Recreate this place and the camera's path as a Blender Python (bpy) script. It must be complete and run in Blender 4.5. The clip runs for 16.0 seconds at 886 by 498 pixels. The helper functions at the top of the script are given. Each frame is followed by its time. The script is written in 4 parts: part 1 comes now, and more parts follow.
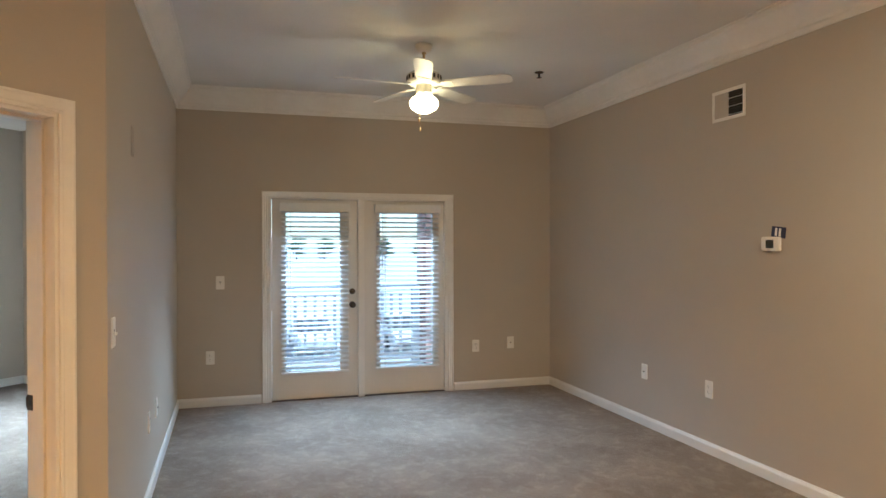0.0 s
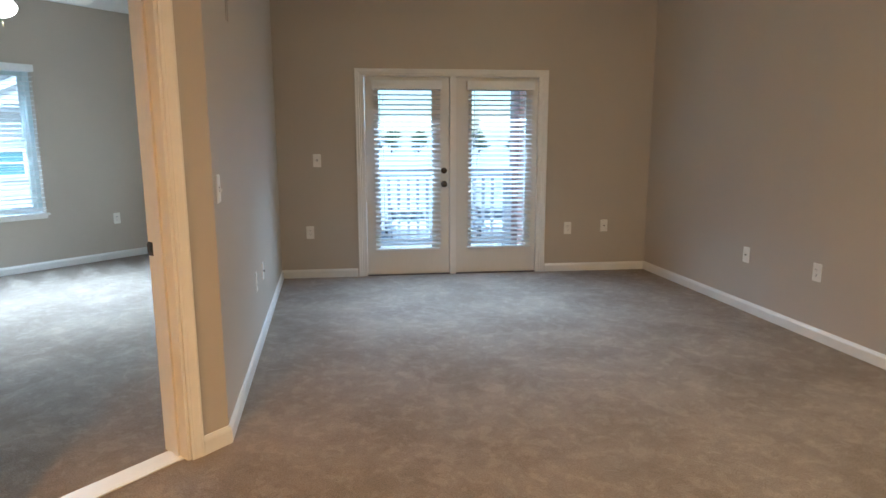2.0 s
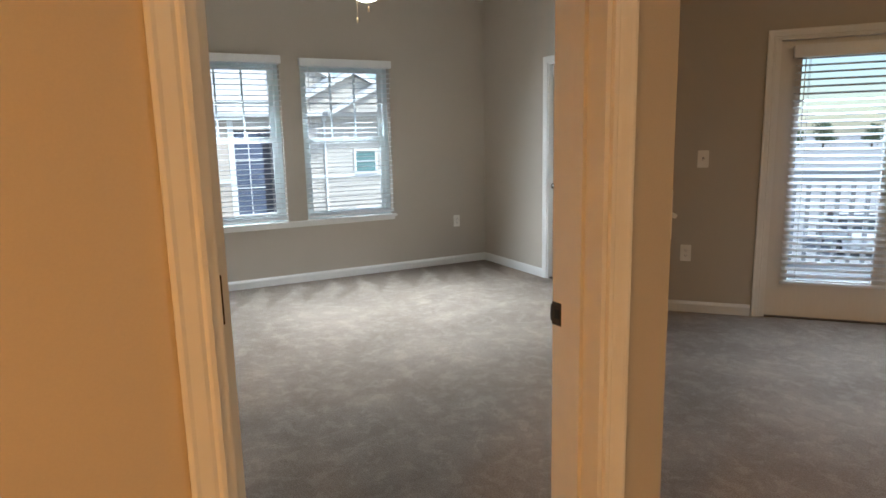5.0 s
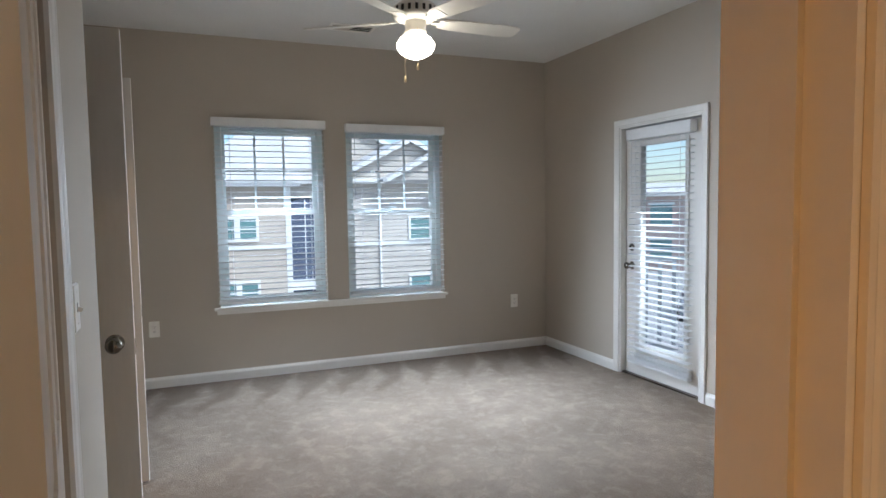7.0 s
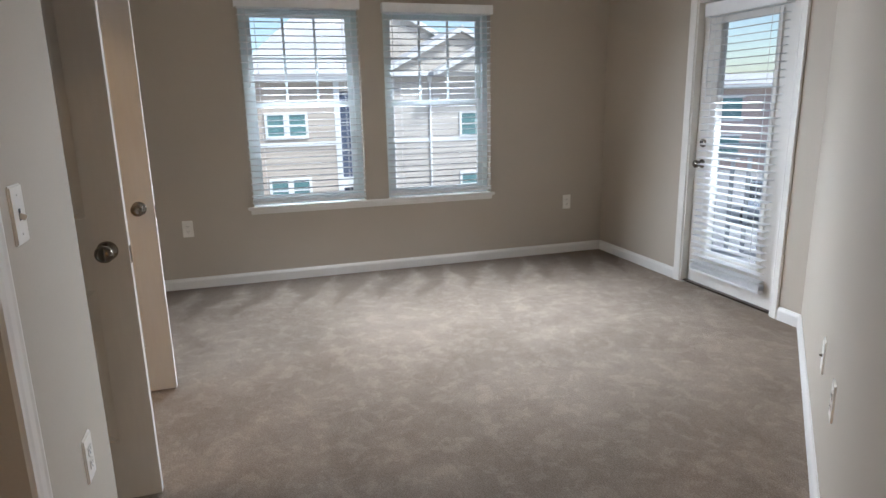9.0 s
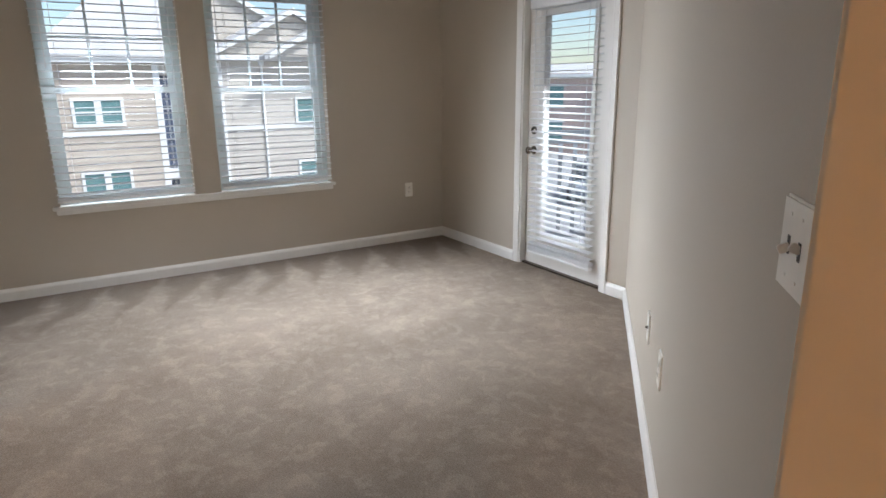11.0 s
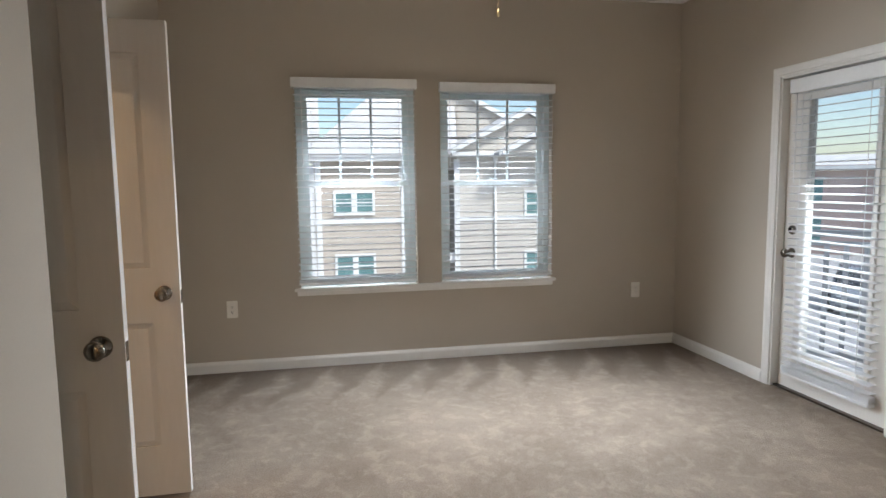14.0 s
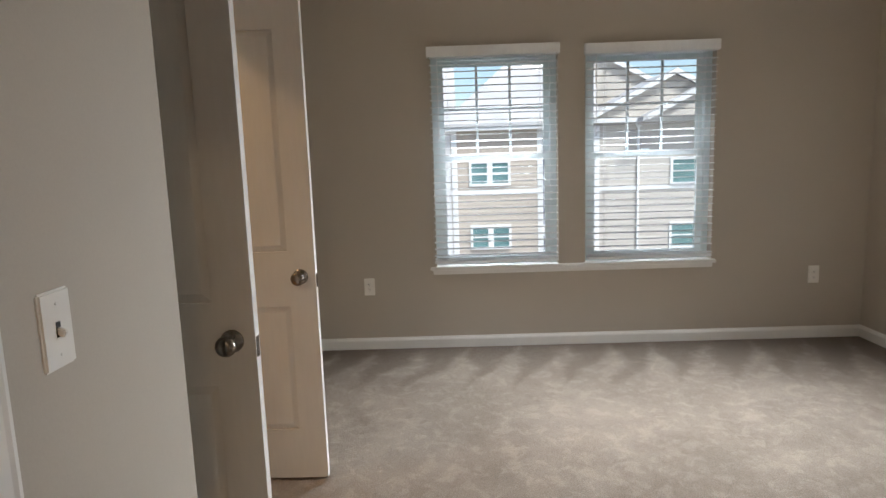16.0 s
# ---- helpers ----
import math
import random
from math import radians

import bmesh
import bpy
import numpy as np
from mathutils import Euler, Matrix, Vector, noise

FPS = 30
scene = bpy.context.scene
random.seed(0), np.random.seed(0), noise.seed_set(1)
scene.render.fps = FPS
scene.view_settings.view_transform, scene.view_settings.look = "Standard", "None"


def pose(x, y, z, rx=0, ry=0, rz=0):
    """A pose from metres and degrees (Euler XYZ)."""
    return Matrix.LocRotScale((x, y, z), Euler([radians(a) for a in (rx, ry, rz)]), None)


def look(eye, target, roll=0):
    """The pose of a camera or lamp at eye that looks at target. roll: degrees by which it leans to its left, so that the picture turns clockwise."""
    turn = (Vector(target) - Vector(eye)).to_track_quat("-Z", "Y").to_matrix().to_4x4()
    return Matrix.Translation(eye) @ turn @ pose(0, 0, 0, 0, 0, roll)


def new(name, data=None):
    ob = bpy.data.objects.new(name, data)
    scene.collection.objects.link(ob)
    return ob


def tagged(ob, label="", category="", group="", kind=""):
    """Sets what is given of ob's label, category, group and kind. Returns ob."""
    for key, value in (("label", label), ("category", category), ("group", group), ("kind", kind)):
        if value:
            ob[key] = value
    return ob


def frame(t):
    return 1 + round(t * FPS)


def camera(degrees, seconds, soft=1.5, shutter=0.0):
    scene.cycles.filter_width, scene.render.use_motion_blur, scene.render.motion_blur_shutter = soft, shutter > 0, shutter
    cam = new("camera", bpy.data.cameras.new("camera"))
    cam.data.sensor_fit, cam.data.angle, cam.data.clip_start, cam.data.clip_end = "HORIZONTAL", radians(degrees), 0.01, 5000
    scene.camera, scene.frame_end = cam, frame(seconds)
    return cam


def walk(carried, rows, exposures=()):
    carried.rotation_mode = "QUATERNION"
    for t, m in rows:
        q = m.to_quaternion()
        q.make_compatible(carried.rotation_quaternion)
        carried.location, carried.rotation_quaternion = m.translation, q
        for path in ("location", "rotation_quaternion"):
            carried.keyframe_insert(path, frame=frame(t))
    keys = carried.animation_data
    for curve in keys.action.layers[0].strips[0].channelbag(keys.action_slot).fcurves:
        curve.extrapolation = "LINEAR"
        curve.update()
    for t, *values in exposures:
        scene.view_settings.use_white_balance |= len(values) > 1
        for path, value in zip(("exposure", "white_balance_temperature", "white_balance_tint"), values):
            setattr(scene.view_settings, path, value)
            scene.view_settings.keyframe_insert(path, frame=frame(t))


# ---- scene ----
cam = camera(70.7, 16.0)
PATH = [
    (0, (-0.253, 0.246, 1.542), (-1.154, 2.032, 1.528), -0.1),
    (0.5, (-0.261, 0.237, 1.476), (-1.163, 2.014, 1.316), 0.2),
    (1, (-0.225, 0.248, 1.427), (-1.135, 2.007, 1.147), 0.3),
    (1.5, (-0.212, 0.255, 1.41), (-1.128, 2.002, 1.079), 0.2),
    (2, (-0.239, 0.265, 1.392), (-1.378, 1.871, 1.044), -0.1),
    (2.5, (-0.411, 0.307, 1.369), (-1.717, 1.786, 1.043), -1.1),
    (3, (-0.615, 0.338, 1.376), (-1.986, 1.755, 1.039), -2.3),
    (3.5, (-0.899, 0.488, 1.356), (-2.485, 1.667, 1.052), -1.0),
    (4, (-1.114, 0.631, 1.376), (-2.777, 1.701, 1.079), -0.5),
    (4.5, (-1.334, 0.684, 1.386), (-3.049, 1.671, 1.096), -0.4),
    (5, (-1.554, 0.744, 1.371), (-3.309, 1.639, 1.024), -1.3),
    (5.2, (-1.627, 0.789, 1.372), (-3.445, 1.561, 1.059), -2.4),
    (7.3, (-2.277, 1.078, 1.424), (-4.124, 1.834, 1.292), -0.8),
    (7.5, (-2.35, 1.109, 1.391), (-4.205, 1.798, 1.102), -0.9),
    (7.75, (-2.422, 1.152, 1.39), (-4.278, 1.792, 1.026), -0.75),
    (8, (-2.493, 1.195, 1.388), (-4.35, 1.786, 0.94), -0.6),
    (10.3, (-2.529, 1.277, 1.385), (-4.393, 1.843, 0.934), -1.7),
    (10.5, (-2.556, 1.298, 1.374), (-4.395, 1.949, 0.931), -1.2),
    (11, (-2.59, 1.27, 1.395), (-4.236, 2.288, 0.89), -0.6),
    (11.5, (-2.642, 1.191, 1.385), (-3.963, 2.588, 0.833), 1.0),
    (12, (-2.671, 1.175, 1.384), (-3.942, 2.589, 0.763), 0.0),
    (12.5, (-2.694, 1.173, 1.386), (-4.17, 2.408, 0.842), -1.5),
    (13, (-2.767, 1.249, 1.384), (-4.528, 2.109, 0.984), -0.2),
    (13.5, (-2.811, 1.34, 1.393), (-4.708, 1.933, 1.164), -0.8),
    (14, (-2.822, 1.402, 1.395), (-4.772, 1.792, 1.183), -0.7),
    (14.5, (-2.838, 1.42, 1.39), (-4.799, 1.734, 1.154), -0.8),
    (15, (-2.833, 1.456, 1.403), (-4.807, 1.671, 1.166), -1.3),
    (15.5, (-2.917, 1.451, 1.394), (-4.889, 1.558, 1.077), -0.4),
    (15.6, (-2.943, 1.449, 1.403), (-4.915, 1.498, 1.079), -1.3),
    (16, (-3.084, 1.402, 1.427), (-5.061, 1.362, 1.128), -1.9),
]
EXPOSURES = [(0.0, 1.2, 4850, -2), (1.5, 1.2, 4700, -2), (2.5, 1.0, 4800, -2), (3.5, 0.6, 5200, 0), (5.2, 0.5, 5700, 5), (7.3, 0.2, 5500, 8), (8.2, 0.25, 5700, 9), (10.5, 0.2, 5950, 11), (12.0, 0.35, 6200, 11), (13.0, 0.0, 5900, 10), (14.0, 0.2, 6150, 10), (16.0, 0.22, 6200, 10)]
walk(cam, [(t, look(eye, target, roll)) for t, eye, target, roll in PATH], EXPOSURES)

# ---- light ----
world = bpy.data.worlds.new("world")
scene.world = world
world.use_nodes = True
wn = world.node_tree
sky = wn.nodes.new("ShaderNodeTexSky")
sky.sky_type = "NISHITA"
sky.sun_disc = False
sky.sun_elevation, sky.sun_rotation = radians(48), radians(60)
sky.air_density, sky.dust_density, sky.ozone_density = 1.0, 1.0, 0.5
wn.links.new(sky.outputs[0], wn.nodes["Background"].inputs[0])
wn.nodes["Background"].inputs[1].default_value = 0.15

sun_data = bpy.data.lights.new("sun", "SUN")
sun_data.energy, sun_data.angle, sun_data.color = 4.4, radians(10), (1.0, 0.96, 0.9)
sun = new("sun", sun_data)
sun.matrix_world = look((12, 8, 20), (0, 0, 0))


def sky_lamp(name, x, y, z, width, height, turn, watts, colour=(0.9, 0.95, 1.0), down=58, spread=100):
    """Daylight entering through one glazed opening, aimed into the room and down, as light of the sky falls."""
    data = bpy.data.lights.new(name, "AREA")
    data.shape, data.size, data.size_y, data.energy, data.color = "RECTANGLE", width, height, watts, colour
    data.spread = radians(spread)
    ob = new(name, data)
    ob.matrix_world = pose(x, y, z, 0, 0, turn) @ pose(0, 0, 0, 90 - down, 0, 0)
    return ob


# ---- plan ----
P, L, R, E = Vector((-2.62, 1.90)), Vector((-5.14, 4.366)), Vector((-2.307, 6.936)), Vector((0.37, 4.30))
FU = (R - L).normalized()            # along the wall of the french doors
FN = Vector((FU.y, -FU.x))           # from it into the living room
E2 = E + 1.9 * FU
XW, YB, YA, YK = -7.61, 4.375, 0.755, 0.36   # window wall, balcony wall, switch wall, bath wall
XH, XD = -2.62, -2.80              # hall face and bedroom face of the entry wall
D0, D1, DH = 0.855, 1.703, 2.04       # entry opening
PB = -0.935                          # bedroom face of the slanted wall: x + y
CL, CB = 3.03, 2.82                  # ceilings
BASE = 0.085
PC = Vector((PB - YB, YB))
PD = Vector((XD, PB - XD))
FT = math.degrees(math.atan2(FU.y, FU.x))

sky_lamp("daylight_window_near", XW + 0.13, 1.71, 1.6, 0.62, 0.9, -90, 30, down=56, spread=104)
sky_lamp("daylight_window_far", XW + 0.13, 2.8, 1.6, 0.62, 0.9, -82, 19, down=55, spread=100)
sky_lamp("daylight_balcony_door", -6.0, YB - 0.04, 1.4, 0.42, 1.2, 180, 13, down=52, spread=90)
sky_lamp("daylight_window_slant", XW + 0.34, 1.71, 1.45, 0.62, 1.0, -48, 17, down=14, spread=88)
sky_lamp("daylight_balcony_door_slant", -6.0, YB - 0.19, 1.3, 0.42, 1.3, 191.5, 9, down=10, spread=62)
q = L + FU * 1.27 + FN * 0.06
sky_lamp("daylight_french_door", q.x, q.y, 1.62, 0.5, 1.2, FT + 180, 14, (0.78, 0.88, 1.0))
q = L + FU * 2.25 + FN * 0.06
sky_lamp("daylight_fixed_french_door", q.x, q.y, 1.62, 0.45, 1.2, FT + 180, 11, (0.78, 0.88, 1.0))


# ---- materials ----
def nodes_of(name):
    m = bpy.data.materials.new(name)
    m.use_nodes = True
    return m, m.node_tree.nodes, m.node_tree.links, m.node_tree.nodes["Principled BSDF"]


def surface(name, dark, light, rough=0.6, metal=0.0, grain=60.0, blotch=2.0, bump=0.1, depth=0.002, sheen=0.0, spread=0.12, stretch=(1, 1, 1)):
    """Paint, timber, metal or stone: two colours mixed by grain and blotches, uneven gloss and fine relief."""
    m, n, k, b = nodes_of(name)
    tc = n.new("ShaderNodeTexCoord")
    mp = n.new("ShaderNodeMapping")
    mp.inputs["Scale"].default_value = stretch
    k.new(tc.outputs["Object"], mp.inputs[0])
    fine, wide = n.new("ShaderNodeTexNoise"), n.new("ShaderNodeTexNoise")
    for node, size, detail in ((fine, grain, 3), (wide, blotch, 4)):
        node.inputs["Scale"].default_value, node.inputs["Detail"].default_value = size, detail
        k.new(mp.outputs[0], node.inputs["Vector"])
    add = n.new("ShaderNodeMath")
    add.operation = "MULTIPLY_ADD"
    k.new(fine.outputs[0], add.inputs[0])
    add.inputs[1].default_value = 0.35
    k.new(wide.outputs[0], add.inputs[2])
    ramp = n.new("ShaderNodeValToRGB")
    ramp.color_ramp.elements[0].position, ramp.color_ramp.elements[1].position = 0.42, 0.9
    ramp.color_ramp.elements[0].color, ramp.color_ramp.elements[1].color = (*dark, 1), (*light, 1)
    k.new(add.outputs[0], ramp.inputs[0])
    k.new(ramp.outputs[0], b.inputs["Base Color"])
    r = n.new("ShaderNodeMapRange")
    r.inputs[3].default_value, r.inputs[4].default_value = max(0.03, rough - spread), min(1, rough + spread)
    k.new(wide.outputs[0], r.inputs[0])
    k.new(r.outputs[0], b.inputs["Roughness"])
    b.inputs["Metallic"].default_value = metal
    if bump:
        bp = n.new("ShaderNodeBump")
        bp.inputs["Strength"].default_value, bp.inputs["Distance"].default_value = bump, depth
        k.new(fine.outputs[0], bp.inputs["Height"])
        k.new(bp.outputs[0], b.inputs["Normal"])
    return m


def thin_plastic(name, base):
    """Thin white vinyl: the base's paint with daylight glowing through it."""
    m = base.copy()
    m.name = name
    n, k = m.node_tree.nodes, m.node_tree.links
    thin, mix, out = n.new("ShaderNodeBsdfTranslucent"), n.new("ShaderNodeMixShader"), n["Material Output"]
    thin.inputs["Color"].default_value = (0.8, 0.82, 0.85, 1)
    mix.inputs[0].default_value = 0.25
    k.new(n["Principled BSDF"].outputs[0], mix.inputs[1])
    k.new(thin.outputs[0], mix.inputs[2])
    k.new(mix.outputs[0], out.inputs["Surface"])
    return m


def glowing(name, colour, strength):
    m, n, k, b = nodes_of(name)
    b.inputs["Base Color"].default_value = (0.9, 0.88, 0.82, 1)
    b.inputs["Emission Color"].default_value, b.inputs["Emission Strength"].default_value = (*colour, 1), strength
    b.inputs["Roughness"].default_value = 0.3
    return m


def clear_glass():
    m, n, k, b = nodes_of("window_glass")
    b.inputs["Base Color"].default_value = (0.95, 0.98, 0.98, 1)
    b.inputs["Roughness"].default_value, b.inputs["Transmission Weight"].default_value, b.inputs["IOR"].default_value = 0.0, 1.0, 1.45
    return m


def carpet_material():
    """Cut-pile carpet: fibre specks, trodden patches and, by the window wall, the strokes of a vacuum cleaner."""
    m, n, k, b = nodes_of("carpet")
    tc = n.new("ShaderNodeTexCoord")

    def tex(scale, detail=4.0, rough=0.6, distort=0.0):
        t = n.new("ShaderNodeTexNoise")
        t.inputs["Scale"].default_value, t.inputs["Detail"].default_value = scale, detail
        t.inputs["Roughness"].default_value, t.inputs["Distortion"].default_value = rough, distort
        k.new(tc.outputs["Object"], t.inputs["Vector"])
        return t.outputs[0]

    def calc(op, a, c, d=None):
        x = n.new("ShaderNodeMath")
        x.operation = op
        for i, v in enumerate((a, c, d)):
            if v is None:
                continue
            if isinstance(v, (int, float)):
                x.inputs[i].default_value = v
            else:
                k.new(v, x.inputs[i])
        return x.outputs[0]

    def ranged(v, a, c, lo, hi):
        x = n.new("ShaderNodeMapRange")
        x.interpolation_type = "SMOOTHSTEP"
        for i, val in enumerate((a, c, lo, hi)):
            x.inputs[i + 1].default_value = val
        k.new(v, x.inputs[0])
        return x.outputs[0]

    sep = n.new("ShaderNodeSeparateXYZ")
    k.new(tc.outputs["Object"], sep.inputs[0])
    tread = calc("ADD", calc("MULTIPLY", ranged(tex(30, 4, 0.75), 0.36, 0.64, 0, 1), 0.5), calc("MULTIPLY", ranged(tex(8, 9, 0.78), 0.38, 0.62, 0, 1), 0.5))
    patch = ranged(tex(1.7, 8, 0.62, 0.3), 0.34, 0.66, 0, 1)
    speck = ranged(tex(150, 4, 0.8), 0.36, 0.64, 0, 1)
    tuft = tex(85, 2, 0.6)
    # strokes: a saw tooth along the wall, widest at the skirting
    away = calc("SUBTRACT", sep.outputs[0], XW)
    wob = calc("MULTIPLY_ADD", tex(1.6, 1), 0.35, calc("MULTIPLY_ADD", away, 0.35, sep.outputs[1]))
    tooth = calc("PINGPONG", wob, 0.17)
    edge = calc("MULTIPLY_ADD", tooth, -5.0, calc("MULTIPLY", away, 1.15))
    stroke = calc("MULTIPLY", ranged(edge, -0.3, 0.35, 1, 0), ranged(away, 0.7, 1.05, 1, 0))
    mixv = calc("ADD", calc("MULTIPLY", tread, 0.12), calc("MULTIPLY", patch, 0.2))
    mixv = calc("ADD", mixv, calc("MULTIPLY", speck, 0.3))
    scuff = ranged(tex(10, 6, 0.66, 0.5), 0.52, 0.575, 0, 1)
    mixv = calc("ADD", mixv, calc("MULTIPLY", scuff, 0.11))
    mixv = calc("SUBTRACT", mixv, calc("MULTIPLY", stroke, 0.36))
    ramp = n.new("ShaderNodeValToRGB")
    e = ramp.color_ramp.elements
    e[0].position, e[1].position = 0.1, 0.86
    e[0].color, e[1].color = (0.26, 0.198, 0.146, 1), (0.66, 0.54, 0.425, 1)
    k.new(mixv, ramp.inputs[0])
    k.new(ramp.outputs[0], b.inputs["Base Color"])
    b.inputs["Roughness"].default_value = 0.95
    b.inputs["Specular IOR Level"].default_value = 0.1
    b.inputs["Sheen Weight"].default_value, b.inputs["Sheen Roughness"].default_value = 0.12, 0.6
    bp = n.new("ShaderNodeBump")
    bp.inputs["Strength"].default_value, bp.inputs["Distance"].default_value = 0.9, 0.012
    h = calc("ADD", calc("MULTIPLY", tuft, 0.7), calc("ADD", calc("MULTIPLY", speck, 0.6), calc("MULTIPLY", tread, 0.25)))
    k.new(h, bp.inputs["Height"])
    k.new(bp.outputs[0], b.inputs["Normal"])
    return m


def brick_material():
    m = surface("red_brick", (0.3, 0.17, 0.14), (0.46, 0.29, 0.24), 0.9, grain=90, blotch=6, bump=0.5, depth=0.003)
    n, k = m.node_tree.nodes, m.node_tree.links
    b = n["Principled BSDF"]
    info, hue = n.new("ShaderNodeObjectInfo"), n.new("ShaderNodeHueSaturation")
    rg = n.new("ShaderNodeMapRange")
    rg.inputs[3].default_value, rg.inputs[4].default_value = 0.7, 1.25
    k.new(info.outputs["Random"], rg.inputs[0])
    k.new(rg.outputs[0], hue.inputs["Value"])
    k.new(b.inputs["Base Color"].links[0].from_socket, hue.inputs["Color"])
    k.new(hue.outputs[0], b.inputs["Base Color"])
    return m


PAINT = surface("greige_wall_paint", (0.455, 0.402, 0.33), (0.505, 0.447, 0.37), 0.62, grain=190, blotch=0.9, bump=0.16, depth=0.0012)
CEIL = surface("white_ceiling_paint", (0.70, 0.69, 0.66), (0.78, 0.77, 0.74), 0.9, grain=55, blotch=1.2, bump=0.35, depth=0.003)
TRIM = surface("white_semigloss_trim", (0.74, 0.72, 0.68), (0.82, 0.80, 0.76), 0.34, grain=25, blotch=3, bump=0.05, depth=0.001)
DOORP = surface("white_door_paint", (0.68, 0.655, 0.61), (0.76, 0.735, 0.69), 0.4, grain=70, blotch=2, bump=0.08, depth=0.001, stretch=(1, 1, 0.15))
VINYL = surface("white_vinyl_frame", (0.66, 0.73, 0.74), (0.74, 0.80, 0.81), 0.35, grain=30, blotch=3, bump=0.03)
SLAT = surface("white_blind_slat", (0.74, 0.74, 0.73), (0.84, 0.84, 0.83), 0.42, grain=40, blotch=4, bump=0.04)
SLAT_THIN = thin_plastic("translucent_blind_slat", SLAT)
PLATE = surface("ivory_plate_plastic", (0.8, 0.77, 0.71), (0.87, 0.84, 0.78), 0.35, grain=40, blotch=8, bump=0.02)
DARKP = surface("dark_slot", (0.012, 0.011, 0.01), (0.03, 0.028, 0.025), 0.6, bump=0)
NICKEL = surface("satin_nickel", (0.2, 0.18, 0.155), (0.3, 0.275, 0.24), 0.2, 1.0, grain=120, blotch=9, bump=0.03, depth=0.0005, spread=0.06)
BRONZE = surface("dark_bronze_hardware", (0.06, 0.045, 0.035), (0.13, 0.1, 0.075), 0.38, 1.0, grain=80, blotch=9, bump=0.04)
BRASS = surface("aged_brass", (0.32, 0.22, 0.1), (0.45, 0.33, 0.16), 0.35, 1.0, grain=60, blotch=9, bump=0.03)
FANW = surface("fan_white_enamel", (0.72, 0.69, 0.62), (0.8, 0.77, 0.7), 0.4, grain=20, blotch=4, bump=0.02)
CHAIN = surface("pull_chain_brass", (0.55, 0.42, 0.24), (0.7, 0.56, 0.34), 0.4, 0.6, grain=90, blotch=9, bump=0)
GLOBE = glowing("lit_living_globe", (1.0, 0.68, 0.3), 10)
GLOBE_BED = glowing("lit_bedroom_globe", (1.0, 0.84, 0.62), 13)
HALLG = glowing("lit_hall_globe", (1.0, 0.43, 0.1), 450)
FILLG = glowing("side_wall_fill_globe", (1.0, 0.68, 0.38), 230)
BATHG = glowing("lit_bath_globe", (1.0, 0.62, 0.3), 95)
GLASS = clear_glass()
CARPET = carpet_material()
VINYLF = surface("tan_vinyl_floor", (0.34, 0.22, 0.12), (0.44, 0.3, 0.17), 0.45, grain=30, blotch=3, bump=0.05)
BRICK = brick_material()
MORTAR = surface("grey_mortar", (0.34, 0.31, 0.28), (0.44, 0.41, 0.37), 0.95, grain=140, blotch=7, bump=0.4)
SIDING = surface("beige_lap_siding", (0.5, 0.46, 0.41), (0.58, 0.54, 0.48), 0.7, grain=30, blotch=0.7, bump=0.1, stretch=(1, 0.2, 1))
SIDING2 = surface("tan_lap_siding", (0.45, 0.39, 0.32), (0.53, 0.465, 0.39), 0.7, grain=30, blotch=0.7, bump=0.1, stretch=(1, 0.2, 1))
EXTRIM = surface("exterior_white_trim", (0.72, 0.72, 0.70), (0.8, 0.8, 0.78), 0.55, grain=20, blotch=1, bump=0.05)
SHINGLE = surface("grey_roof_shingle", (0.46, 0.46, 0.46), (0.6, 0.59, 0.58), 0.95, grain=14, blotch=0.8, bump=0.4, depth=0.01)
TEAL = surface("teal_window_glass", (0.1, 0.2, 0.2), (0.16, 0.28, 0.28), 0.12, grain=2, blotch=0.4, bump=0)
CARGLASS = surface("dark_car_glass", (0.03, 0.033, 0.036), (0.06, 0.065, 0.07), 0.25, grain=2, blotch=0.4, bump=0)
# colour of the shade inside the neighbouring building's open breezeway
SHADE = surface("recess_shade_blue", (0.06, 0.08, 0.13), (0.09, 0.11, 0.17), 0.7, grain=10, blotch=1, bump=0.05)
DECK = surface("balcony_deck_concrete", (0.5, 0.5, 0.5), (0.6, 0.6, 0.59), 0.85, grain=60, blotch=2, bump=0.2)
# white railing, with the balcony's shade put into this blue-grey
RAILP = surface("shade_toned_railing_paint", (0.44, 0.46, 0.5), (0.54, 0.56, 0.6), 0.5, grain=30, blotch=4, bump=0.05)
ASPHALT = surface("worn_concrete_court", (0.24, 0.24, 0.245), (0.33, 0.33, 0.335), 0.9, grain=20, blotch=0.3, bump=0.3, depth=0.01)
LEAF = surface("tree_leaf", (0.09, 0.12, 0.065), (0.15, 0.2, 0.11), 0.7, grain=8, blotch=0.8, bump=0.1)
BARK = surface("tree_bark", (0.07, 0.05, 0.035), (0.16, 0.12, 0.09), 0.9, grain=20, blotch=3, bump=0.6, depth=0.02, stretch=(1, 1, 0.2))
CARW = surface("white_car_paint", (0.7, 0.71, 0.72), (0.78, 0.79, 0.8), 0.2, grain=5, blotch=1, bump=0)
CARB = surface("blue_car_paint", (0.16, 0.18, 0.21), (0.22, 0.24, 0.27), 0.2, grain=5, blotch=1, bump=0)
RUBBER = surface("tyre_rubber", (0.015, 0.015, 0.015), (0.03, 0.03, 0.03), 0.8, bump=0.1)
NAVY = surface("navy_sticker", (0.02, 0.025, 0.07), (0.035, 0.04, 0.1), 0.5, bump=0)


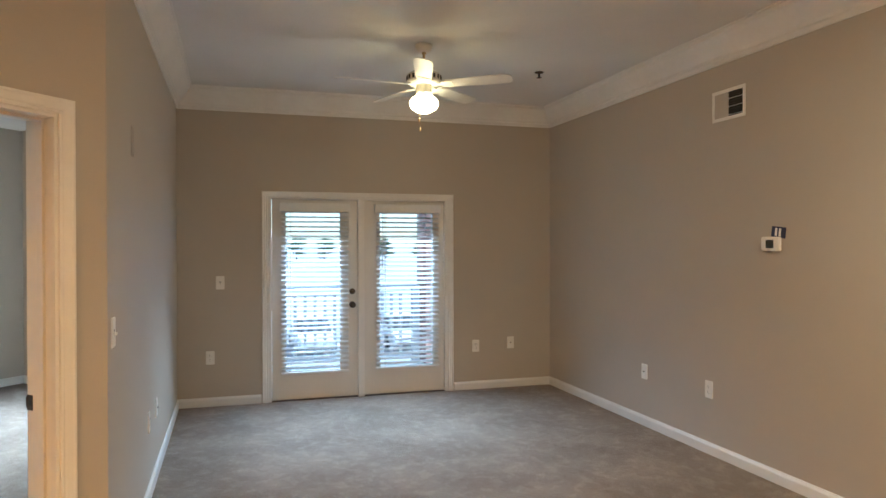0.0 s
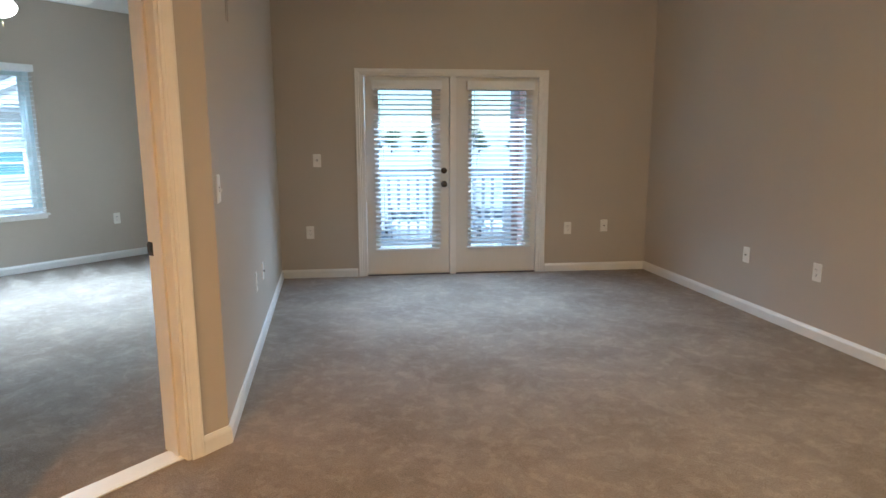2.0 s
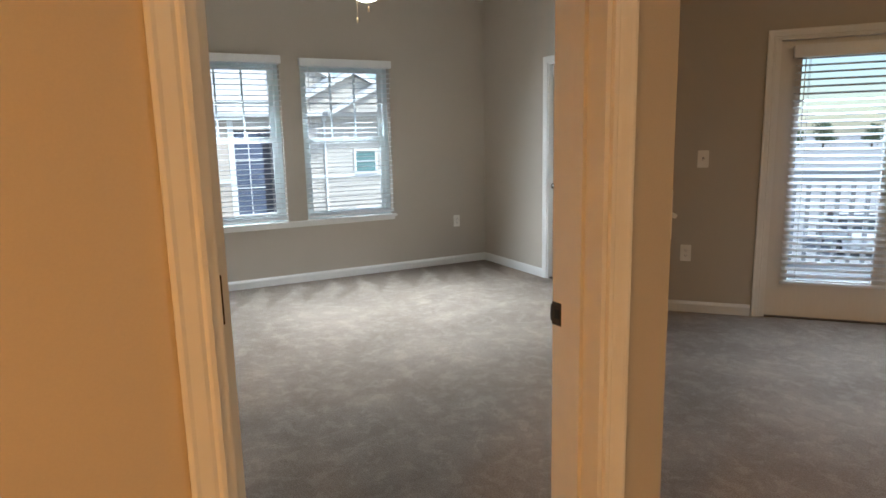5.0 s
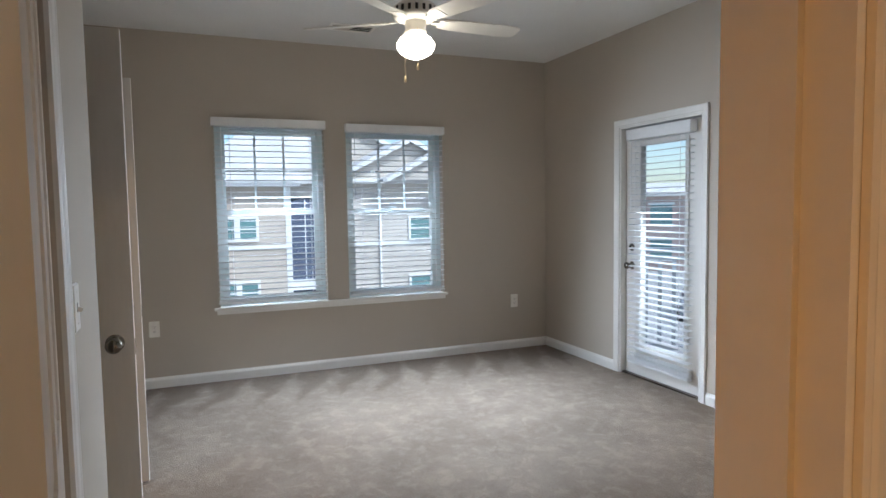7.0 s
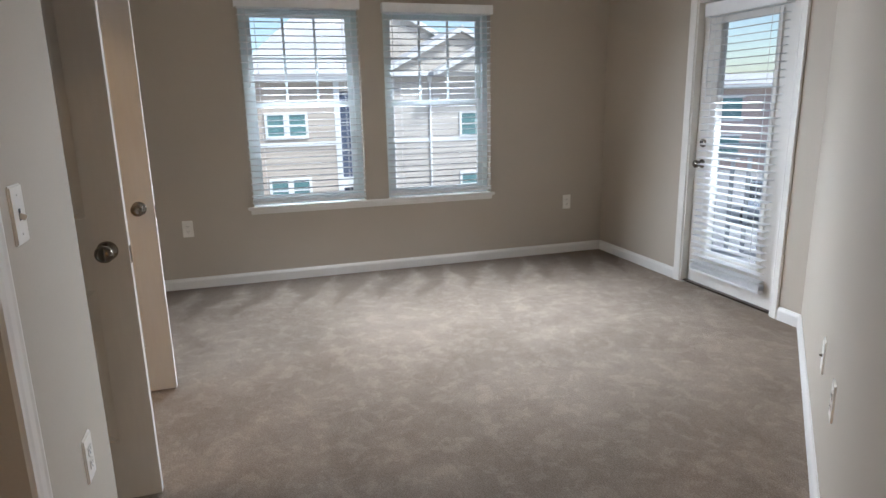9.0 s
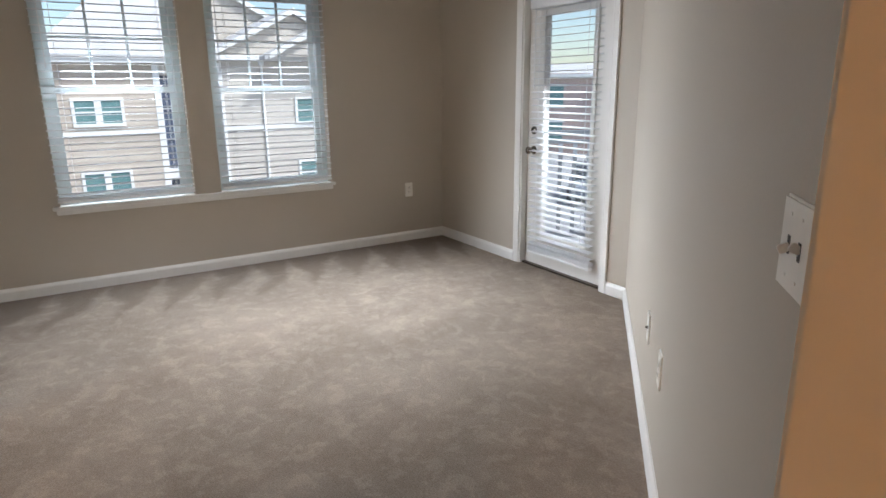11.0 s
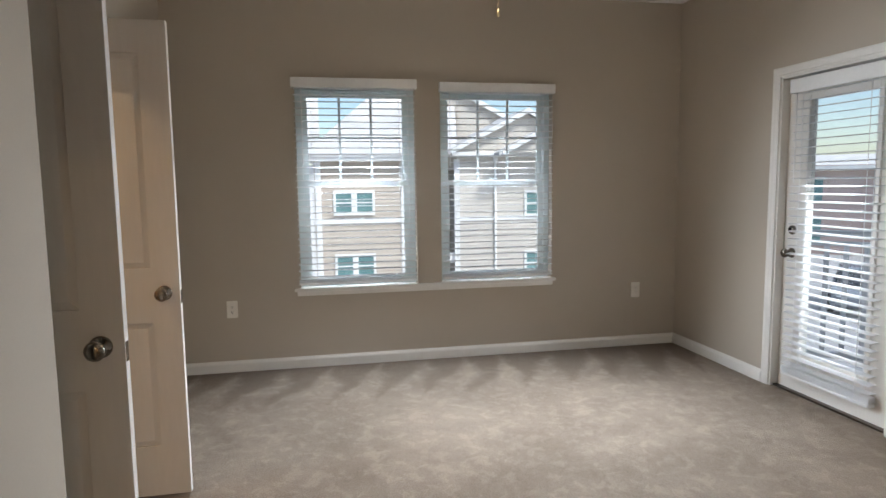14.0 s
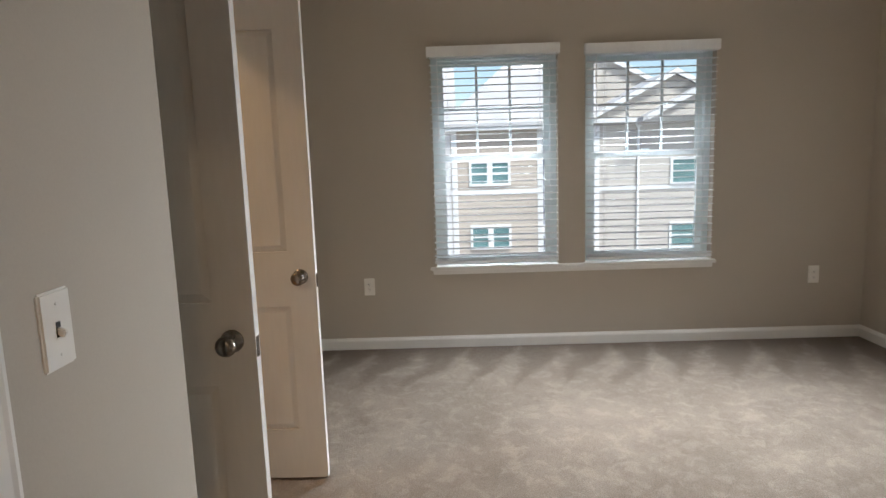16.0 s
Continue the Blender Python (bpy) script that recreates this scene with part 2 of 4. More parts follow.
# ---- shape helpers ----
def slab(bm, lo, hi, m=None, bevel=0.0):
    """Adds one box, its edges eased by bevel."""
    c = [(a + b) / 2 for a, b in zip(lo, hi)]
    s = [max(abs(b - a), 1e-5) for a, b in zip(lo, hi)]
    out = bmesh.ops.create_cube(bm, size=1.0, matrix=(m or Matrix()) @ Matrix.Translation(c) @ Matrix.Diagonal((*s, 1)))
    if bevel:
        es = list({e for v in out["verts"] for e in v.link_edges})
        bmesh.ops.bevel(bm, geom=es, offset=bevel, segments=2, affect="EDGES", clamp_overlap=True)
    return bm


def box(lo, hi, bevel=0.0, m=None):
    return slab(bmesh.new(), lo, hi, m, bevel)


def lathe(profile, steps=24, m=None, bm=None):
    """A turned solid: profile of (radius, height) round z."""
    bm = bm or bmesh.new()
    m = m or Matrix()
    rings = []
    for r, z in profile:
        if r < 1e-5:
            rings.append([bm.verts.new(m @ Vector((0, 0, z)))])
        else:
            rings.append([bm.verts.new(m @ Vector((r * math.cos(2 * math.pi * i / steps), r * math.sin(2 * math.pi * i / steps), z))) for i in range(steps)])
    for a, b in zip(rings, rings[1:]):
        for i in range(steps):
            j = (i + 1) % steps
            if len(a) == 1 and len(b) > 1:
                bm.faces.new((a[0], b[j], b[i]))
            elif len(b) == 1 and len(a) > 1:
                bm.faces.new((a[i], a[j], b[0]))
            elif len(a) > 1:
                bm.faces.new((a[i], a[j], b[j], b[i]))
    for f in bm.faces:
        f.smooth = True
    bmesh.ops.recalc_face_normals(bm, faces=bm.faces)
    return bm


def prism(points, z0, z1, bm=None):
    """An upright solid over a plan polygon."""
    bm = bm or bmesh.new()
    a = [bm.verts.new((x, y, z0)) for x, y in points]
    b = [bm.verts.new((x, y, z1)) for x, y in points]
    n = len(points)
    bm.faces.new(a[::-1])
    bm.faces.new(b)
    for i in range(n):
        bm.faces.new((a[i], a[(i + 1) % n], b[(i + 1) % n], b[i]))
    bmesh.ops.recalc_face_normals(bm, faces=bm.faces)
    return bm


def sweep(path, profile, bm=None):
    """A moulding: profile of (out from the wall, height), mitred along a plan line; out lies to the right of the way."""
    bm = bm or bmesh.new()
    pts = [Vector(p) for p in path]
    rows = []
    for i, p in enumerate(pts):
        ns = []
        if i:
            d = (p - pts[i - 1]).normalized()
            ns.append(Vector((d.y, -d.x)))
        if i < len(pts) - 1:
            d = (pts[i + 1] - p).normalized()
            ns.append(Vector((d.y, -d.x)))
        n = sum(ns, Vector((0, 0))).normalized()
        n = n / max(0.3, n.dot(ns[0]))
        rows.append([bm.verts.new((p.x + n.x * o, p.y + n.y * o, z)) for o, z in profile])
    k = len(profile)
    for a, b in zip(rows, rows[1:]):
        for i in range(k):
            bm.faces.new((a[i], a[(i + 1) % k], b[(i + 1) % k], b[i]))
    bm.faces.new(rows[0])
    bm.faces.new(rows[-1][::-1])
    bmesh.ops.recalc_face_normals(bm, faces=bm.faces)
    return bm


def mesh_of(bm, name, material):
    me = bpy.data.meshes.new(name)
    bm.to_mesh(me)
    bm.free()
    me.materials.append(material)
    return me


def part(name, bm, material, parent, label=""):
    ob = new(name, mesh_of(bm, name, material))
    ob.parent = parent
    return tagged(ob, label)


def again(ob, parent, m):
    """One more alike piece on the same mesh."""
    o = new(ob.name.split(".")[0], ob.data)
    o.parent = parent
    o.matrix_basis = m
    return o


def structure(name, bm, material, label, category):
    return tagged(new(name, mesh_of(bm, name, material)), label, category, "", "structure")


def thing(name, m, label, category, group="", kind=""):
    ob = new(name)
    ob.empty_display_size = 0.1
    ob.matrix_basis = m
    return tagged(ob, label, category, group, kind)


def wall(name, p0, p1, out, thick, z0, z1, holes, label):
    """A straight wall from p0 to p1 with openings (u0, u1, z0, z1); thick away from the room, on the side of out."""
    p0, p1 = Vector(p0), Vector(p1)
    d = (p1 - p0)
    n = d.length
    d.normalize()
    m = Matrix(((d.x, out[0], 0, p0.x), (d.y, out[1], 0, p0.y), (0, 0, 1, 0), (0, 0, 0, 1)))
    bm = bmesh.new()
    u = 0.0
    for a, b, lo, hi in sorted(holes):
        slab(bm, (u, 0, z0), (a, thick, z1), m)
        if lo > z0 + 0.01:
            slab(bm, (a, 0, z0), (b, thick, lo), m)
        if hi < z1 - 0.01:
            slab(bm, (a, 0, hi), (b, thick, z1), m)
        u = b
    slab(bm, (u, 0, z0), (n, thick, z1), m)
    bmesh.ops.recalc_face_normals(bm, faces=bm.faces)
    return structure(name, bm, PAINT, label, "wall")


# ---- floor, ceilings, walls ----
structure("floor", box((-8.0, -2.5, -0.22), (3.4, YB + 0.02, 0.0)), CARPET, "mottled brown-beige cut-pile carpet, worn and vacuumed", "floor")
structure("floor_living", prism([(L.x - 0.05, YB + 0.024), (R.x, R.y + 0.05), (E2.x + 0.1, E2.y + 0.1), (3.4, YB + 0.024)], -0.22, 0.0), CARPET,
          "mottled brown-beige cut-pile carpet in the living room", "floor")
structure("floor_bath", box((-6.6, -1.7, -0.02), (-3.6, YK - 0.02, 0.006)), VINYLF, "tan vinyl floor beyond the double doors", "floor")

wall("wall_window_side", (XW, -0.1), (XW, YB), (-1, 0), 0.2, 0, CB,
     [(1.262 + 0.1, 2.155 + 0.1, 0.61, 2.13), (2.348 + 0.1, 3.26 + 0.1, 0.61, 2.13)], "greige painted bedroom wall around two windows")
wall("wall_balcony_side", (XW, YB), PC, (0, 1), 0.16, 0, CB, [(-6.445 - XW, -5.535 - XW, 0, 2.05)], "greige painted bedroom wall around the balcony door")
structure("wall_slanted", prism([PD, (XD, D1), (XH, D1), P, L, (L.x - 0.02, YB + 0.12), (PC.x, YB + 0.12), PC], 0, CL), PAINT,
          "greige painted wall between living room and bedroom", "wall")
wall("wall_entry", (XH, -2.2), (XH, D1), (-1, 0), XH - XD, 0, CL, [(D0 + 2.2, D1 + 2.2 - 0.0005, 0, DH)], "greige painted wall around the bedroom doorway")
wall("wall_french", L, R, -FN, 0.16, 0, CL, [(0.815, 2.665, 0, 2.045)], "greige painted living room wall around the french doors")
wall("wall_living_side", R, E, (FU.x, FU.y), 0.14, 0, CL, [], "greige painted living room side wall")
wall("wall_return", E, E2, (-FN.x, -FN.y), 0.14, 0, CL, [(0.185, 0.985, 0, DH)], "greige painted return wall beside a door")
wall("wall_hall_east", (3.0, -2.2), (3.0, 3.9), (1, 0), 0.1, 0, CL, [], "plain greige wall closing the hall")
wall("wall_hall_south", (XH - 0.12, -2.2), (3.1, -2.2), (0, -1), 0.1, 0, CL, [], "plain greige wall closing the hall")
wall("wall_hall_north", E2, (3.0, 3.9), (0.7, 0.7), 0.1, 0, CL, [], "plain greige wall closing the hall")
wall("wall_switch", (XD, YA), (-4.49, YA), (0, -1), 0.12, 0, CB, [(2.99 + XD, 3.85 + XD, 0, DH)], "greige painted bedroom wall with a light switch")
wall("wall_alcove", (-4.49, YA - 0.002), (-4.49, YK), (1, 0), 0.12, 0, CB, [], "greige painted side of the shallow alcove")
wall("wall_bath", (-4.38, YK), (XW, YK), (0, -1), 0.12, 0, CB, [(0.39, 1.355, 0, 2.105)], "greige painted wall around the double bathroom doors")
wall("wall_bath_back", (-3.6, -1.7), (-6.6, -1.7), (0, -1), 0.1, 0, CB, [], "plain bathroom wall")
wall("wall_bath_east", (-3.6, -1.7), (-3.6, YK - 0.12), (1, 0), 0.1, 0, CB, [], "plain bathroom wall")
wall("wall_bath_west", (-6.6, -1.7), (-6.6, YK - 0.12), (-1, 0), 0.1, 0, CB, [], "plain bathroom wall")
structure("ceiling_living", prism([(XH - 0.14, -2.3), (XH - 0.14, 1.6), P + Vector((-0.1, 0)), L + Vector((-0.1, 0)), R + Vector((0, 0.1)), E2 + Vector((0, 0.1)), (3.1, 4.0), (3.1, -2.3)], CL, CL + 0.12), CEIL,
          "white textured living room ceiling", "ceiling")
structure("ceiling_bedroom", prism([(XW - 0.2, -1.8), (XW - 0.2, YB + 0.12), PC + Vector((0, 0.12)), PD, (XD, -1.8)], CB, CB + 0.12), CEIL,
          "white textured bedroom ceiling", "ceiling")

# ---- mouldings ----
SKIRT = [(0.0, 0.0), (0.016, 0.0), (0.016, BASE - 0.024), (0.0125, BASE - 0.014), (0.008, BASE - 0.007), (0.006, BASE), (0.0, BASE)]
CROWN = [(0.0, -0.205), (0.014, -0.205), (0.016, -0.175), (0.03, -0.168), (0.034, -0.15), (0.07, -0.105), (0.115, -0.045), (0.128, -0.036), (0.132, -0.012), (0.145, -0.010), (0.145, 0.0), (0.0, 0.0)]


def skirting(path, label="white painted baseboard along the wall"):
    return structure("baseboard", sweep(path, SKIRT), TRIM, label, "baseboard")


def on_french(u):
    return L + FU * u


skirting([(XH, D1 + 0.06), P, L, on_french(0.762)])
skirting([on_french(2.721), R, E, E + FU * 0.115])
skirting([E + FU * 1.06, E2, (3.0, 3.9), (3.0, -2.2), (XH, -2.2), (XH, D0 - 0.06)])
skirting([(-5.475, YB), PC, PD, (XD, D1 + 0.06)])
skirting([(XW, YK), (XW, YB), (-6.507, YB)])
skirting([(-3.917, YA), (-4.49, YA), (-4.49, YK)])
skirting([(-5.80, YK), (XW, YK)])
structure("crown_moulding", sweep([P + Vector((0, -4.1)), P, L, R, E, E2, (3.0, 3.9), (3.0, -2.2)], [(o, CL + z) for o, z in CROWN]), TRIM,
          "deep white crown moulding under the living room ceiling", "moulding")

CASE = [(0.0, 0.0), (0.011, 0.0), (0.013, 0.008), (0.011, 0.014), (0.014, 0.021), (0.016, 0.042), (0.019, 0.049), (0.018, 0.057), (0.0, 0.057)]


def casing(m, width, height, label):
    """Moulded trim round an opening: m puts u along the wall, v out of it, z up; the opening starts at u = 0."""
    bm = bmesh.new()
    turns = [((0, 0), (-1, 0)), ((0, height), (-1, 1)), ((width, height), (1, 1)), ((width, 0), (1, 0))]
    rows = [[bm.verts.new(m @ Vector((u + du * d, v, z + dz * d))) for v, d in CASE] for (u, z), (du, dz) in turns]
    k = len(CASE)
    for a, b in zip(rows, rows[1:]):
        for i in range(k):
            bm.faces.new((a[i], a[(i + 1) % k], b[(i + 1) % k], b[i]))
    bm.faces.new(rows[0])
    bm.faces.new(rows[-1][::-1])
    bmesh.ops.recalc_face_normals(bm, faces=bm.faces)
    return structure("door_casing", bm, TRIM, label, "trim")


def side(p, along, out):
    """The pose of a wall: u along, v out of it, z up."""
    return Matrix(((along[0], out[0], 0, p[0]), (along[1], out[1], 0, p[1]), (0, 0, 1, 0), (0, 0, 0, 1)))


def jamb(m, width, height, depth, label, stop=None):
    """The lining of an opening; v runs from 0 at the near face to -depth, with a door stop at v = stop."""
    bm = bmesh.new()
    t = 0.014
    slab(bm, (0, -depth, 0), (t, 0, height), m)
    slab(bm, (width - t, -depth, 0), (width, 0, height), m)
    slab(bm, (t, -depth, height - t), (width - t, 0, height), m)
    if stop is not None:
        slab(bm, (t, stop - 0.035, 0), (t + 0.011, stop, height - t), m)
        slab(bm, (width - t - 0.011, stop - 0.035, 0), (width - t, stop, height - t), m)
        slab(bm, (t + 0.011, stop - 0.035, height - t - 0.011), (width - t - 0.011, stop, height - t), m)
    bmesh.ops.recalc_face_normals(bm, faces=bm.faces)
    return structure("door_jamb", bm, TRIM, label, "trim")


M_ENTRY = side((XH, D0), (0, 1), (1, 0))
casing(M_ENTRY, D1 - D0, DH, "white moulded casing round the bedroom doorway")
jamb(M_ENTRY, D1 - D0, DH, XH - XD, "white lining of the bedroom doorway", -0.06)
casing(side((XD, D0), (0, 1), (-1, 0)), D1 - D0, DH, "white moulded casing inside the bedroom doorway")
structure("threshold_strip", box((XD + 0.03, D0 + 0.014, 0), (XH - 0.03, D1 - 0.014, 0.006), 0.002), TRIM, "pale strip where the carpets meet", "trim")
casing(side((-2.99, YA), (-1, 0), (0, 1)), 0.86, DH, "white moulded casing round the closet door")
casing(side((-4.77, YK), (-1, 0), (0, 1)), 0.965, 2.105, "white moulded casing round the double doors")
casing(side(E + FU * 0.185, FU, FN), 0.80, DH, "white moulded casing of a door beside the living room")
casing(side(on_french(0.828), FU, FN), 1.827, 2.01, "white moulded casing round the french doors")
casing(side((-6.44, YB), (1, 0), (0, -1)), 0.90, 2.045, "white moulded casing round the balcony door")


# ---- doors ----
def knob(parent, m, material=NICKEL, name="knob"):
    """A round door knob on a rose; m's z points out of the door."""
    return part(name, lathe([(0, 0), (0.033, 0), (0.033, 0.004), (0.028, 0.009), (0.013, 0.012), (0.011, 0.03), (0.02, 0.036), (0.028, 0.045), (0.0295, 0.054), (0.026, 0.063), (0.016, 0.069), (0, 0.071)], 28, m), material, parent, "round satin metal knob")


def panel_leaf(name, m, width, height, label, knobs=(1,), latch=None, panels=((0.24, 0.80), (1.04, 1.95)), columns=1):
    """A moulded panel door: u from the hinge, thick 35 mm to -v; recessed panels with raised fields on both faces."""
    door = thing(name, m, label, "door", kind="structure")
    t, st, rc = 0.035, 0.115, 0.013
    bm = bmesh.new()
    slab(bm, (0, -t + rc, 0.012), (width, -rc, height))
    cuts = []
    cw = (width - st * (columns + 1)) / columns
    for c in range(columns):
        cuts.append((st + c * (cw + st), st + c * (cw + st) + cw))
    for v0, v1 in ((-rc, 0.0), (-t, -t + rc)):
        slab(bm, (0, v0, 0.012), (st, v1, height))
        slab(bm, (width - st, v0, 0.012), (width, v1, height))
        for c in range(columns - 1):
            slab(bm, (cuts[c][1], v0, 0.012), (cuts[c + 1][0], v1, height))
        edges = [0.012] + [z for p in panels for z in p] + [height]
        for a, b in zip(edges[::2], edges[1::2]):
            for x0, x1 in cuts:
                slab(bm, (x0, v0, a), (x1, v1, b))
    bmesh.ops.remove_doubles(bm, verts=bm.verts, dist=1e-5)
    bmesh.ops.recalc_face_normals(bm, faces=bm.faces)
    part("leaf", bm, DOORP, door)
    for a, b in panels:
        for x0, x1 in cuts:
            bm = bmesh.new()
            for sgn, v in ((1, -rc), (-1, -t + rc)):
                # sloping bevel up to a raised field
                o = [(x0, a), (x1, a), (x1, b), (x0, b)]
                i = [(x0 + 0.026, a + 0.026), (x1 - 0.026, a + 0.026), (x1 - 0.026, b - 0.026), (x0 + 0.026, b - 0.026)]
                lo = [bm.verts.new((x, v + sgn * 0.0005, z)) for x, z in o]
                hi = [bm.verts.new((x, v + sgn * 0.0095, z)) for x, z in i]
                bm.faces.new(hi)
                for q in range(4):
                    bm.faces.new((lo[q], lo[(q + 1) % 4], hi[(q + 1) % 4], hi[q]))
            bmesh.ops.recalc_face_normals(bm, faces=bm.faces)
            part("panel", bm, DOORP, door)
    for sgn in knobs:
        mm = Matrix.Translation((width - 0.065, 0 if sgn > 0 else -t, 0.93)) @ Euler((radians(-90 * sgn), 0, 0)).to_matrix().to_4x4()
        knob(door, mm)
    part("latch_plate", box((width, -0.03, 0.88), (width + 0.0015, -0.006, 0.94), 0.0005), NICKEL, door)
    return door


panel_leaf("door_1", pose(XD - 0.012, D0 + 0.022, 0, 0, 0, 189), 0.785, 2.02, "white panel door standing open into the bedroom", knobs=(1,), columns=2)
panel_leaf("door_2", pose(-4.80, YK + 0.01, 0, 0, 0, 90), 0.465, 2.085, "white panel door leaf open beside its twin at the bathroom", knobs=(-1, 1))
panel_leaf("door_3", pose(-5.735, YK + 0.01, 0, 0, 0, 90), 0.43, 2.085, "white panel door leaf lit warm from the bathroom", knobs=(-1, 1))
panel_leaf("door_4", pose(-2.995, YA - 0.11, 0, 0, 0, 180), 0.85, 2.03, "closed white closet panel door", knobs=(-1,), columns=2)
panel_leaf("door_5", side(E + FU * 0.98 - FN * 0.02, -FU, FN), 0.79, 2.03, "closed white panel door beside the living room", knobs=(1,), columns=2)


def hinge(z):
    h = thing("door_hinge", M_ENTRY @ Matrix.Translation((0.014, -(XH - XD) + 0.03, z)), "dark metal hinge leaf let into the door lining", "hinge", "hinges of the bedroom door", "structure")
    part("hinge_leaf", box((0, -0.028, -0.045), (0.0025, 0.012, 0.045), 0.001), BRONZE, h)
    part("door_leaf", box((0.004, -0.0415, -0.05), (0.03, -0.0385, 0.05), 0.001), BRONZE, h)
    part("barrel", lathe([(0, -0.046), (0.006, -0.046), (0.006, 0.046), (0, 0.046)], 12, pose(0.004, -0.034, 0)), BRONZE, h)
    for dz in (-0.03, 0, 0.03):
        part("screw", lathe([(0, 0.0025), (0.004, 0.0025), (0.003, 0.004), (0, 0.004)], 8, pose(0, 0 if dz else -0.008, dz, 0, 90, 0)), BRONZE, h)


for z in (0.22, 1.07, 1.80):
    hinge(z)
strike = thing("strike_plate", M_ENTRY @ Matrix.Translation((D1 - D0 - 0.014, -(XH - XD) + 0.02, 0.93)), "dark metal strike plate on the door lining", "strike plate", kind="structure")
part("plate", box((-0.002, -0.02, -0.03), (0, 0.016, 0.03), 0.0008), BRONZE, strike)
part("lip", box((-0.003, -0.026, -0.022), (0.002, -0.02, 0.022), 0.001), BRONZE, strike)
part("latch_hole", box((-0.003, -0.008, -0.012), (-0.0015, 0.008, 0.012)), DARKP, strike)


# ---- glazed doors with blinds ----
def blind(m, width, top, bottom, tilt, label, slats_width=0.05, pitch=0.048, valance=0.085, stack=0):
    """A two-inch slatted blind: u across from 0, v out of the wall, z up."""
    b = thing("window_blind", m, label, "blind", "slatted blinds")
    bm = bmesh.new()
    slab(bm, (-0.012, 0.052, top - valance), (width + 0.012, 0.064, top), None, 0.003)
    slab(bm, (-0.012, 0.0, top - valance), (-0.002, 0.052, top), None, 0.002)
    slab(bm, (width + 0.002, 0.0, top - valance), (width + 0.012, 0.052, top), None, 0.002)
    part("valance", bm, SLAT, b, "white valance board")
    part("head_rail", box((0, 0.004, top - 0.05), (width, 0.048, top - 0.004), 0.002), SLAT, b)
    z = top - valance - 0.006
    bm = bmesh.new()
    hw = slats_width / 2
    pts = [(-hw, 0.0), (-hw * 0.4, 0.0022), (hw * 0.4, 0.0022), (hw, 0.0)]
    a = [[bm.verts.new((x, v, h + dz)) for v, h in pts] for x in (0.004, width - 0.004) for dz in (0.0, 0.0028)]
    for q in range(3):
        bm.faces.new((a[0][q], a[0][q + 1], a[2][q + 1], a[2][q]))
        bm.faces.new((a[1][q + 1], a[1][q], a[3][q], a[3][q + 1]))
        bm.faces.new((a[0][q + 1], a[0][q], a[1][q], a[1][q + 1]))
        bm.faces.new((a[2][q], a[2][q + 1], a[3][q + 1], a[3][q]))
    for q in (0, 3):
        bm.faces.new((a[0][q], a[2][q], a[3][q], a[1][q]))
    bmesh.ops.recalc_face_normals(bm, faces=bm.faces)
    me = mesh_of(bm, "slat", SLAT_THIN)
    low = bottom + 0.03 + stack * 0.006
    rng = random.Random(int(width * 1000 + top * 100))
    heights = []
    while z > low:
        heights.append(z)
        z -= pitch
    heights += [bottom + 0.026 + i * 0.006 for i in range(stack)]
    for h in heights:
        o = new("slat", me)
        o.parent = b
        o.matrix_basis = pose(0, 0.028, h, tilt + rng.uniform(-1.5, 1.5), rng.uniform(-0.15, 0.15), 0)
    part("bottom_rail", box((0.002, 0.003, bottom), (width - 0.002, 0.053, bottom + 0.018), 0.004), SLAT, b, "white bottom rail")
    for u in (0.14 * width, 0.86 * width):
        bm = bmesh.new()
        for v in (0.003, 0.053):
            slab(bm, (u - 0.0012, v - 0.0012, bottom), (u + 0.0012, v + 0.0012, top - 0.04))
        part("ladder_cord", bm, SLAT, b)
    part("tilt_wand", lathe([(0, 0), (0.004, 0), (0.0045, 0.02), (0.003, 0.06), (0.003, 0.55), (0, 0.55)], 8, pose(0.06, 0.068, top - valance - 0.56)), SLAT, b)
    return b


